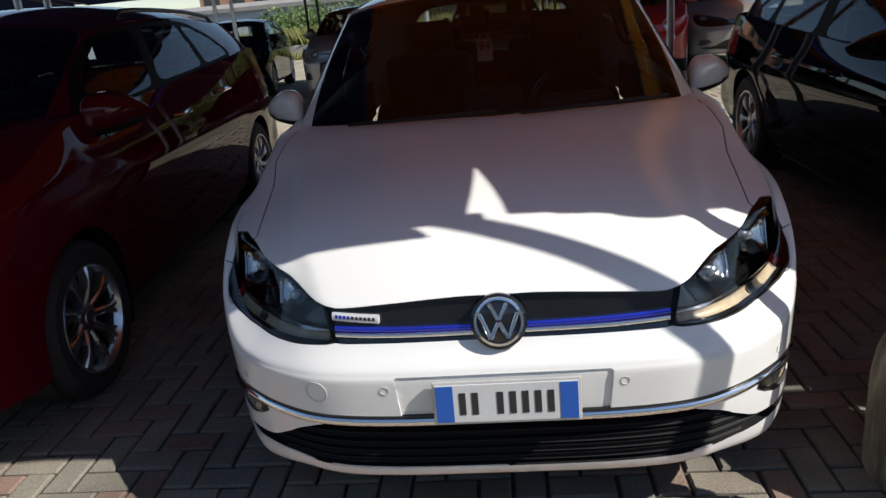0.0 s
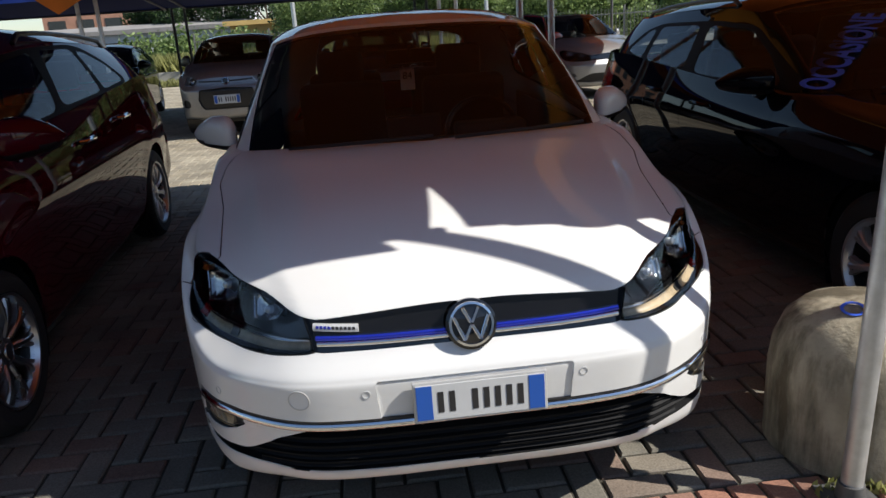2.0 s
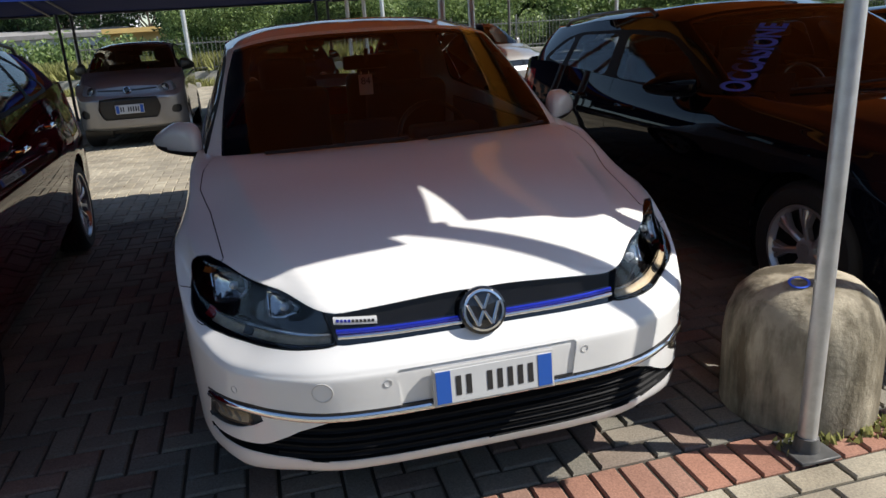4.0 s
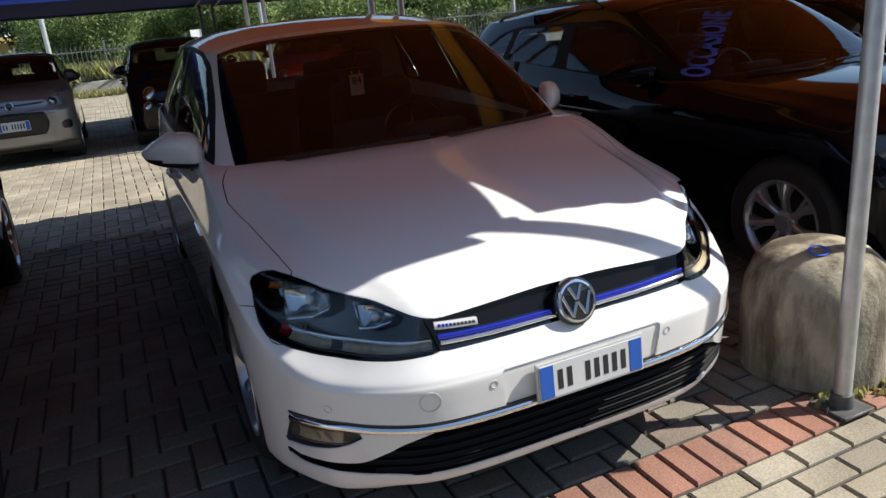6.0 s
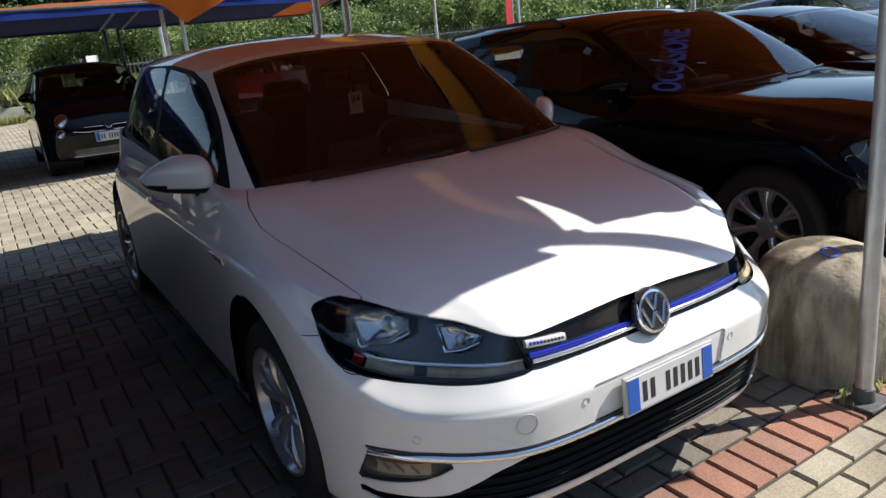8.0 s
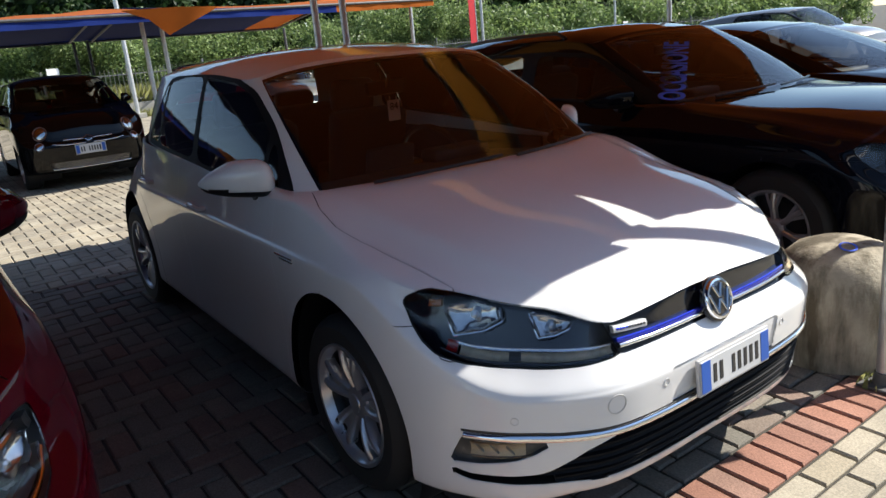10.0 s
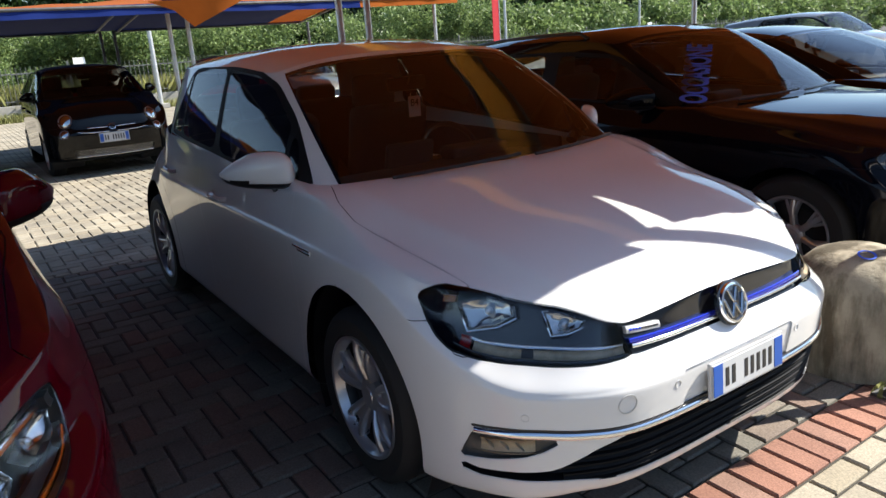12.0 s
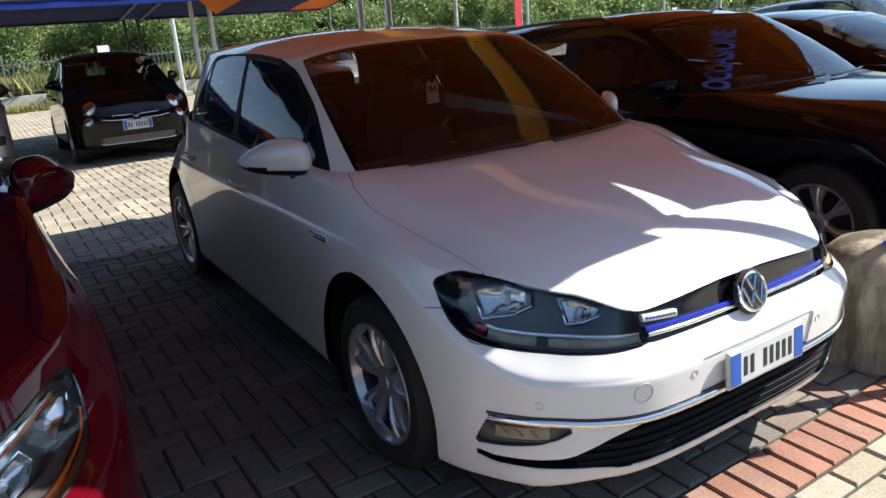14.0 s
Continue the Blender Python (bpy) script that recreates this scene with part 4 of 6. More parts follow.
def round_badge(parent, p, n, r, chevrons=True, mat=None):
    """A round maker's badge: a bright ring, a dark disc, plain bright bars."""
    m = facing(p, n)
    bm = bmesh.new()
    lathe(bm, [(r, -0.012), (r, 0.0), (r * 0.96, 0.006), (r * 0.86, 0.007), (r * 0.83, 0.001)], 40, "Z")
    bmesh.ops.transform(bm, matrix=m, verts=bm.verts)
    ring = part("badge_ring", bm, mat or CHROME, parent, "chrome badge ring", True)
    bm = bmesh.new()
    lathe(bm, [(r * 1.12, -0.014), (r * 1.10, -0.004), (r * 0.85, 0.0015), (0.0005, 0.0035)], 40, "Z")
    bmesh.ops.transform(bm, matrix=m, verts=bm.verts)
    part("badge_disc", bm, GLOSS_BLACK, ring, "", True)
    if chevrons:
        for (x0, y0, x1, y1) in ((-0.34, 0.72, -0.02, 0.06), (0.34, 0.72, 0.02, 0.06), (-0.74, 0.34, -0.34, -0.66), (0.74, 0.34, 0.34, -0.66), (-0.34, -0.66, -0.02, -0.02), (0.34, -0.66, 0.02, -0.02)):
            bm = bmesh.new()
            d = Vector((x1 - x0, y1 - y0, 0)) * r
            ang = math.degrees(math.atan2(d.y, d.x))
            box(bm, (d.length, r * 0.155, 0.007), m @ pose((x0 + x1) / 2 * r, (y0 + y1) / 2 * r, 0.004, 0, 0, ang), 0.0018, 1)
            part("badge_bar", bm, mat or CHROME, ring)
    return ring


def disc_on(name, G, a, z, r, mat, parent, proud=0.001, ring=True):
    p, n = surf_at(G, a, z)
    bm = bmesh.new()
    if ring:
        lathe(bm, [(r, -0.003), (r, proud), (r * 0.9, proud), (r * 0.9, -0.003)], 28, "Z")
    else:
        lathe(bm, [(r, -0.003), (r * 0.97, proud * 0.6), (r * 0.8, proud), (0.0005, proud * 1.1)], 24, "Z")
    bmesh.ops.transform(bm, matrix=facing(p, n), verts=bm.verts)
    return part(name, bm, mat, parent, "", True)


def oval(a, z, ra, rz, n=20, sq=1.0):
    """A rounded outline about (a, z)."""
    out = []
    for t in np.linspace(0, 2 * math.pi, n, endpoint=False):
        c, s = math.cos(t), math.sin(t)
        out.append((a + ra * math.copysign(abs(c) ** sq, c), z + rz * math.copysign(abs(s) ** sq, s)))
    return tuple(out)


# ---- the hatchback's own numbers; other cars are stretched from them ----
HATCH = dict(
    L=4.08, w=0.85, yf=0.885, yr=3.50, R=0.312, arch=0.398, lamp_back=0.058, lamp_back_low=0.018, flare=0.005, rim=0.212, wheel_in=0.13,
    nose=((0.0, 0.0), (0.33, 0.003), (0.545, 0.024), (0.70, 0.082), (0.812, 0.160), (0.876, 0.23), (0.923, 0.305), (0.962, 0.39), (0.988, 0.51), (1.0, 0.70), (1.0, 0.95)), ybelt=1.30, bf=0.957, br=1.068, bt=1.06,
    front=((0.12, 0.215), (0.07, 0.235), (0.042, 0.258), (0.016, 0.38), (0.001, 0.557), (0.007, 0.573), (0.052, 0.64), (0.078, 0.75)),
    side=((0.12, 0.19), (0.060, 0.205), (0.022, 0.27), (0.020, 0.45), (0.010, 0.66), (0.0, 0.800), (0.011, 0.822), (0.052, 0.98)),
    rear=((0.12, 0.22), (0.06, 0.26), (0.0, 0.40), (0.0, 0.55), (0.03, 0.68), (0.08, 0.80), (0.17, 0.92), (0.29, 1.03)),
    hood_f=make_hood(((0, 0.655), (0.075, 0.736), (0.16, 0.806), (0.28, 0.866), (0.5, 0.925), (0.8, 0.968), (1.05, 0.998), (1.5, 1.02)),
                     ((0, 0.038), (0.1, 0.04), (0.56, 0.046), (0.78, 0.042), (1.0, 0.024), (1.15, 0.012), (1.5, 0.012)), ((0, 0.09), (0.3, 0.13), (0.56, 0.18), (0.78, 0.18), (1.0, 0.15), (1.2, 0.10), (1.5, 0.10)),
                     ((0, 0.40), (0.11, 0.443), (0.245, 0.502), (0.34, 0.540), (0.6, 0.592), (1.1, 0.66), (1.5, 0.68))),
    roof_f=make_roof(((1.6, 1.405), (1.75, 1.43), (2.3, 1.472), (3.0, 1.452), (3.7, 1.375)), 0.078, 0.625),
    cabin_base=((0, 1.03), (0.40, 1.065), (0.68, 1.14), (0.762, 1.25), (0.783, 1.6), (0.794, 2.3), (0.776, 2.95), (0.69, 3.32), (0.55, 3.58), (0, 3.72)),
    cabin_top=((0, 1.70), (0.35, 1.73), (0.585, 1.79), (0.624, 1.87), (0.632, 2.05), (0.634, 2.5), (0.618, 2.95), (0.575, 3.26), (0.46, 3.44), (0, 3.54)),
    ws_u=2.05, rw_u=8.0, bumper_z=0.645, sill_z=0.205,
    lamp=((0.424, 0.640), (0.468, 0.738), (0.52, 0.775), (0.574, 0.79), (0.65, 0.803), (0.728, 0.812), (0.80, 0.814), (0.86, 0.8135), (0.90, 0.8125), (0.94, 0.8145), (1.025, 0.8155), (1.07, 0.806), (1.107, 0.788), (1.112, 0.778), (1.077, 0.737), (1.018, 0.695), (0.964, 0.665), (0.891, 0.646), (0.81, 0.638), (0.687, 0.634), (0.553, 0.635), (0.48, 0.638)),
    openings=(("upper_grille", ((-0.1, 0.642), (0.412, 0.642), (0.452, 0.735), (0.25, 0.732), (-0.1, 0.727)), 0.014, GLOSS_BLACK),
              ("lower_intake", ((-0.1, 0.286), (0.284, 0.289), (0.454, 0.292), (0.543, 0.297), (0.60, 0.304), (0.70, 0.308), (0.80, 0.309), (0.89, 0.305), (0.945, 0.316), (0.93, 0.321), (0.89, 0.314), (0.80, 0.321), (0.72, 0.326), (0.68, 0.329), (0.643, 0.341), (0.575, 0.373), (0.546, 0.390), (0.472, 0.415), (0.43, 0.424), (-0.1, 0.424)), 0.05, BLACK),
              ("plate_recess", ((-0.1, 0.44), (0.246, 0.44), (0.254, 0.556), (-0.1, 0.556)), 0.006, WHITE),
              ("fog_recess", ((0.893, 0.437), (0.937, 0.356), (0.85, 0.366), (0.75, 0.386), (0.70, 0.404), (0.65, 0.432), (0.75, 0.440)), 0.02, DARK_STEEL)),
    lid=((-0.1, 0.0), (0.75, 0.0), (0.72, 0.34), (0.675, 0.41), (0.718, 0.765), (0.752, 0.93), (0.742, 1.05), (0.70, 1.18), (0.69, 1.3), (-0.1, 1.3)),
    doors=(("front_door", ((1.34, 0.25), (1.32, 1.2), (2.39, 1.2), (2.40, 0.9), (2.40, 0.25))),
           ("rear_door", ((2.413, 0.25), (2.413, 0.9), (2.403, 1.2), (3.20, 1.2), (3.14, 0.82), (3.03, 0.60), (2.97, 0.25)))),
    dlo=((1.225, 0.952), (1.52, 1.188), (1.75, 1.312), (1.93, 1.362), (2.19, 1.384), (2.6, 1.386), (2.905, 1.355), (2.95, 1.228), (3.055, 1.06), (2.70, 1.040), (2.23, 1.020), (1.5, 0.968)),
    panes=(("front_side_window", ((1.50, 0.985), (1.53, 1.165), (1.76, 1.295), (1.94, 1.345), (2.285, 1.369), (2.185, 1.028))),
           ("corner_window", ((1.37, 1.0), (1.42, 1.085), (1.475, 1.13), (1.455, 1.0))),
           ("rear_side_window", ((2.268, 1.034), (2.338, 1.371), (2.60, 1.371), (2.862, 1.343), (2.80, 1.062))),
           ("quarter_window", ((2.84, 1.068), (2.898, 1.335), (2.912, 1.33), (3.005, 1.078)))),
    mirror_at=(1.482, 1.024, 0.868), mirror=(0.106, 0.082, 0.078), mirror_in=(1.78, 1.27), handles=((0.838, 2.12, 0.83), (0.836, 2.95, 0.855)),
    bulbs=((0.885, 0.745, 0.072, "frame"), (0.635, 0.735, 0.054, "frame")), spokes=5, style="double", split_openings=True,
    taillamp=((3.70, 0.78), (3.70, 0.98), (4.2, 0.98), (4.2, 0.78)),
)


SQUARE_TAIL = dict(  # the other cars carry their width further back
    rear=((0.12, 0.22), (0.06, 0.26), (0.0, 0.40), (0.0, 0.55), (0.03, 0.68), (0.06, 0.80), (0.09, 0.92), (0.14, 1.03)), tail_from=0.55,
    cabin_base=HATCH["cabin_base"][:6] + ((0.79, 3.1), (0.765, 3.65), (0.62, 3.87), (0, 3.945)),
    cabin_top=HATCH["cabin_top"][:6] + ((0.626, 3.2), (0.60, 3.65), (0.49, 3.78), (0, 3.82)),
    roof_f=make_roof(((1.6, 1.405), (1.75, 1.43), (2.3, 1.472), (3.1, 1.45), (3.85, 1.36)), 0.078, 0.625),
)


def stretched(ykeys, zkeys, w, yf, yr, L, R, **more):
    """The hatchback's numbers drawn to another car: heights and lengths by keys, widths by one factor."""
    b = dict(HATCH, **SQUARE_TAIL)
    Y, Yi = pchip([k[0] for k in ykeys], [k[1] for k in ykeys]), pchip([k[1] for k in ykeys], [k[0] for k in ykeys])
    Z = pchip([k[0] for k in zkeys], [k[1] for k in zkeys])
    kx = w / b["w"]
    more.setdefault("wheel_in", 0.125)
    fy, fz = (lambda y: float(Y(float(y)))), (lambda z: float(Z(float(z))))
    ka = (kx + yf / b["yf"]) / 2
    c = dict(b)
    yz = lambda pts: tuple((fy(y), fz(z)) for y, z in pts)
    az = lambda pts: tuple((a * ka, fz(z)) for a, z in pts)
    c.update(L=L, w=w, yf=yf, yr=yr, R=R, arch=R + 0.04, ybelt=fy(b["ybelt"]), bf=fz(b["bf"]), br=fz(b["br"]), bt=fz(b["bt"]))
    for k in ("front", "side", "rear"):
        c[k] = tuple((d, fz(z)) for d, z in b[k])

    def field(g):
        def f(x, y):
            y = np.asarray(y, float)
            r = g(np.asarray(x, float) / kx, np.reshape(Yi(y.ravel()), y.shape))
            return np.reshape(Z(np.ravel(r)), np.shape(r))
        return f

    c["hood_f"], c["roof_f"] = field(b["hood_f"]), field(b["roof_f"])
    for k in ("cabin_base", "cabin_top"):
        c[k] = tuple((x * kx, fy(y)) for x, y in b[k])
    c["bumper_z"] = fz(b["bumper_z"])
    c["lamp"] = az(b["lamp"])
    c["openings"] = tuple((n, az(p), d, m) for n, p, d, m in b["openings"] if n != "plate_recess")
    c["lid"] = tuple((x * kx, fy(y) if y > 0 else y) for x, y in b["lid"])
    c["doors"] = tuple((n, yz(p)) for n, p in b["doors"])
    c["dlo"], c["panes"], c["taillamp"] = yz(b["dlo"]), tuple((n, yz(p)) for n, p in b["panes"]), yz(b["taillamp"])
    y, z, x = b["mirror_at"]
    c["mirror_at"] = (fy(y), fz(z), x * kx)
    c["mirror_in"] = (fy(b["mirror_in"][0]), fz(b["mirror_in"][1]))
    c["handles"] = tuple((x * kx, fy(y), fz(z)) for x, y, z in b["handles"])
    c["bulbs"] = tuple((a * ka, fz(z), r, k) for a, z, r, k in b["bulbs"])
    c.update(more)
    return c


WAGON = stretched(((0, 0), (0.875, 0.93), (1.3, 1.34), (1.75, 1.86), (3.50, 3.64), (4.08, 4.63)), ((0, 0), (0.645, 0.715), (0.957, 1.065), (1.068, 1.15), (1.39, 1.43), (1.472, 1.545), (1.6, 1.68)),
                  0.907, 0.93, 3.64, 4.63, 0.32, rim=0.222, spokes=9, style="fork", rim_mat=SATIN, handle_mat=CHROME, lamp_back=0.06, housing=SATIN, mirror=(0.104, 0.095, 0.098),
                  mirror_at=(1.43, 1.06, 0.925),
                  side=((0.15, 0.20), (0.085, 0.22), (0.052, 0.31), (0.030, 0.48), (0.006, 0.66), (0.0, 0.76), (0.018, 0.88), (0.075, 1.09)),
                  lamp=((0.52, 0.675), (0.50, 0.715), (0.60, 0.775), (0.723, 0.797), (0.849, 0.814), (0.943, 0.828), (1.004, 0.833), (1.022, 0.824), (1.01, 0.778), (0.986, 0.744), (0.944, 0.713), (0.88, 0.691), (0.80, 0.675), (0.70, 0.664), (0.60, 0.661)), bulbs=(),
                  dlo=((1.28, 1.06), (1.60, 1.28), (1.88, 1.375), (2.28, 1.405), (2.9, 1.40), (3.1, 1.375), (3.33, 1.29), (3.50, 1.15), (2.9, 1.125), (2.1, 1.10), (1.5, 1.07)),
                  panes=(("front_side_window", ((1.42, 1.085), (1.60, 1.235), (1.88, 1.35), (2.25, 1.385), (2.08, 1.115))), ("rear_side_window", ((2.19, 1.125), (2.40, 1.39), (2.9, 1.38), (2.86, 1.14))),
                         ("quarter_window", ((2.95, 1.145), (2.97, 1.37), (3.1, 1.35), (3.31, 1.27), (3.43, 1.165)))))
ESTATE = stretched(((0, 0), (0.875, 0.86), (1.03, 1.42), (1.19, 1.60), (1.5, 1.95), (1.75, 2.22), (2.3, 2.66), (3.50, 3.83), (4.08, 4.90)), ((0, 0), (0.645, 0.66), (0.98, 0.965), (1.472, 1.445), (1.6, 1.57)),
                   0.925, 0.86, 3.83, 4.90, 0.33, rim=0.215, spokes=7, style="fork", rim_mat=ALLOY, mirror_paint=INK,
                   side=((0.15, 0.20), (0.085, 0.22), (0.052, 0.31), (0.030, 0.46), (0.006, 0.62), (0.0, 0.72), (0.018, 0.82), (0.075, 0.96)),
                   dlo=((1.60, 0.965), (1.95, 1.13), (2.25, 1.262), (2.7, 1.285), (3.5, 1.262), (3.78, 1.21), (4.02, 1.07), (3.9, 1.035), (2.5, 0.985)),
                   panes=(("front_side_window", ((1.80, 0.99), (2.0, 1.12), (2.27, 1.24), (2.75, 1.262), (2.72, 1.0))), ("rear_side_window", ((2.88, 1.01), (2.90, 1.262), (3.50, 1.244), (3.52, 1.035))),
                          ("quarter_window", ((3.62, 1.042), (3.60, 1.235), (3.72, 1.205), (3.95, 1.08)))))
SALOON = stretched(((0, 0), (0.875, 0.80), (1.3, 1.62), (1.75, 2.2), (3.50, 3.6), (4.08, 4.62)), ((0, 0), (0.645, 0.66), (0.98, 0.92), (1.472, 1.35), (1.6, 1.48)),
                   0.905, 0.80, 3.6, 4.62, 0.322, rim=0.215, spokes=5, style="single")
MINI_BOX = stretched(((0, 0), (0.875, 0.72), (1.3, 0.98), (1.75, 1.40), (3.50, 3.02), (4.08, 3.65)), ((0, 0), (0.645, 0.765), (0.98, 1.04), (1.472, 1.455), (1.6, 1.57)),
                     0.745, 0.72, 3.02, 3.65, 0.29, rim=0.185, spokes=8, style="cover", lamp=oval(0.60, 0.835, 0.175, 0.078, 20, 0.55), housing=PLATE_FRAME, bulbs=((0.60, 0.83, 0.055, "bowl"),), mirror=(0.10, 0.075, 0.10), mirror_paint=BLACK,
                     openings=(("upper_grille", ((-0.1, 0.42), (0.35, 0.42), (0.41, 0.55), (0.37, 0.69), (-0.1, 0.71)), 0.03, BLACK), ("fog_recess", oval(0.66, 0.50, 0.09, 0.05, 16, 0.6), 0.03, BLACK)))
BUBBLE = stretched(((0, 0), (0.875, 0.70), (1.3, 1.0), (1.75, 1.42), (3.50, 3.0), (4.08, 3.57)), ((0, 0), (0.645, 0.66), (0.98, 1.02), (1.472, 1.48), (1.6, 1.6)),
                   0.81, 0.70, 3.0, 3.57, 0.285, rim=0.185, spokes=8, style="single", lamp=oval(0.60, 0.745, 0.09, 0.085, 24), bulbs=((0.60, 0.745, 0.06, "bowl"),), lamp_depth=0.03, housing=SATIN, mirror=(0.09, 0.07, 0.075), privacy=True,
                   openings=(("lower_intake", ((-0.1, 0.27), (0.5, 0.29), (0.52, 0.36), (-0.1, 0.36)), 0.03, BLACK),))
SUPERMINI = stretched(((0, 0), (0.875, 0.85), (1.3, 1.22), (1.75, 1.7), (3.50, 3.44), (4.08, 4.06)), ((0, 0), (0.645, 0.66), (0.98, 1.0), (1.472, 1.45), (1.6, 1.58)),
                      0.865, 0.85, 3.44, 4.06, 0.31, rim=0.2, spokes=8, style="cover")


def parked(x, y, turn=0.0):
    """Pose of a car whose nose stands at x, y, facing the lane (-y) and turned about it, resting on the paving."""
    s = math.degrees(math.atan2(float(ground(y + 3.5) - ground(y + 0.8)), 2.7))
    z = float(ground(y + 0.8)) - 0.8 * math.tan(radians(s))
    return pose(x, y, z, s, 0, turn)


# ---- awnings ----


def canopy(y0, y1, z_eave, rise, joints, splits, front_steps=((0.0, 0.0),), flaps=True, drop=0.12, orange_from=9e9, trims=()):
    """One row of awning bays: low tents of striped canvas on straight eaves, with gutters between the bays."""
    ym = (y0 + y1) / 2
    m = 16

    def sheet(xs, y_off=0.0, j0=0, j1=m):
        rows = []
        for x, sag, *back in xs:
            off = (y_off(x) if callable(y_off) else y_off) + (back[0] if back else 0.0)
            row = []
            for j in range(j0, j1 + 1):
                y = y0 + off + (y1 - y0 - off) * j / m
                ridge = max(0.0, 1 - abs(y - ym) / (ym - y0))
                row.append((x, y, z_eave + rise * ridge**0.9 - sag * (0.3 + 0.7 * ridge)))
            rows.append(row)
        V = [p for r in rows for p in r]
        w = j1 - j0 + 1
        F = [(i * w + j, (i + 1) * w + j, (i + 1) * w + j + 1, i * w + j + 1) for i in range(len(rows) - 1) for j in range(w - 1)]
        return V, F

    for k, (xa, xb) in enumerate(zip(joints, joints[1:])):
        xa, xb = xa + 0.14, xb - 0.14
        split = splits[k % len(splits)]
        s0, s1 = front_steps[k % len(front_steps)]
        step = lambda x, a=xa, s0=s0, s1=s1: s0 + (s1 - s0) * float(smooth(a + 0.7, a + 1.5, x))
        root = thing("awning_bay", "orange and blue canvas awning stretched over steel posts", "awning", "awning bays over the parked cars")
        bands = ((0.0, split, NAVY), (split, 1.0, ORANGE)) if 0 < split < 1 else ((0.0, 1.0, ORANGE if split == 0 else NAVY),)
        for t0, t1, mat in bands:
            n = max(2, round(24 * (t1 - t0)))
            xs = [(xa + (xb - xa) * (t0 + (t1 - t0) * i / n), 0.06 * math.sin(math.pi * (t0 + (t1 - t0) * i / n)) + 0.01 * math.sin(31 * (t0 + i / n))) for i in range(n + 1)]
            if flaps and mat is NAVY:  # rear row: unseen front slope made orange for windscreen reflections, back slope blue
                link_mesh("cloth", *sheet(xs, step, 0, m // 2), ORANGE_REAR, root)
                link_mesh("cloth", *sheet(xs, step, m // 2, m), mat, root)
            else:
                link_mesh("cloth", *sheet(xs, step), mat, root)
        for e in (-1, 1):
            n = 150
            V = []
            ends = trims[k] if e < 0 and k < len(trims) else xb
            hang = drop if e < 0 else 0.02
            for i in range(n + 1):
                t = i / n
                x = xa + (ends - xa) * t
                yy = y0 + step(x) if e < 0 else y1
                sag = 0.3 * (0.06 * math.sin(math.pi * t))
                calm = 0.12 if ends < xb or flaps else 1.0  # the taut end valance hangs almost straight
                d = hang + 0.05 * (1.3 if ends < xb else 0.2 if flaps else abs(math.sin(math.pi * t * 11))) * (drop < 0.2)
                wave = calm * (0.045 * math.sin(34 * t + 2.2 * k) + 0.02 * math.sin(71 * t))
                V += [(x, yy, z_eave - sag + 0.004), (x, yy + e * (0.02 * calm + wave * 0.5), z_eave - sag - d * 0.5), (x - 0.045 * t * (ends < xb), yy + e * (0.03 * calm + wave), z_eave - sag - d)]
            F = [(3 * i + q, 3 * i + q + 1, 3 * i + q + 4, 3 * i + q + 3) for i in range(n) for q in (0, 1)]
            wide = orange_from if e < 0 else 9e9
            for mat, keep in ((NAVY, lambda x: x < wide), (ORANGE, lambda x: x >= wide)):
                Fk = [f for f in F if keep(V[f[0]][0])]
                if Fk:
                    used = sorted({i for f in Fk for i in f})
                    at = {i: k2 for k2, i in enumerate(used)}
                    link_mesh("valance", [V[i] for i in used], [tuple(at[i] for i in f) for f in Fk], BLUE_CLOTH if flaps and mat is NAVY else mat, root)
            bm = bmesh.new()
            rod(bm, (xa, y0 + s0 if e < 0 else y1, z_eave - 0.03), (xb, y0 + s1 if e < 0 else y1, z_eave - 0.03), 0.02)
            part("eave_tube", bm, DARK_STEEL if flaps else STEEL, root, "", True)
        for xx in (xa + 0.05, xb - 0.07):
            bm = bmesh.new()
            tube(bm, [(xx, y0, z_eave - 0.04), (xx, ym, z_eave + rise - 0.05), (xx, y1, z_eave - 0.04)], 0.02)
            part("rafter_tube", bm, DARK_STEEL if flaps else STEEL, root, "", True)
    for x in joints[1:-1]:
        root = thing("awning_gutter", "yellow-orange canvas gutter laced between two awning bays", "awning", "awning gutters")
        hw = 0.17
        nb = 0.0 if flaps else 0.32
        if flaps:
            V, F = sheet([(x - hw, -0.01), (x - hw * 0.5, 0.06), (x, 0.07), (x + hw / 2, 0.05), (x + hw, -0.01)])
        else:
            V, F = sheet([(x - 0.15, -0.01, nb * 1.0), (x - 0.05, 0.05), (x + 0.02, 0.07), (x + 0.13, 0.05), (x + 0.25, -0.01)])
        link_mesh("gutter_cloth", V, F, NAVY if flaps else YELLOW, root)
        if not flaps:
            V = [(x + hw * a, y0 + 0.04, z_eave - d) for a in (-0.3, 0.15, 0.6, 1.1) for d in (0.0, 0.15)]
            link_mesh("gutter_valance", V, [(2 * i, 2 * i + 1, 2 * i + 3, 2 * i + 2) for i in range(3)], NAVY, root)
        for yy, e in ((y0, -1),) if flaps else ():
            V = [(x - 0.62, yy + e * 0.05, z_eave + 0.02), (x - 0.32, yy + e * 0.10, z_eave - 0.10), (x - 0.08, yy + e * 0.03, z_eave - 0.30), (x + 0.28, yy + e * 0.10, z_eave - 0.13), (x + 0.62, yy + e * 0.05, z_eave + 0.02), (x, yy + e * 0.25, z_eave + 0.02)]
            link_mesh("gutter_flap", V, [(0, 1, 5), (1, 2, 5), (2, 3, 5), (3, 4, 5)], ORANGE, root)


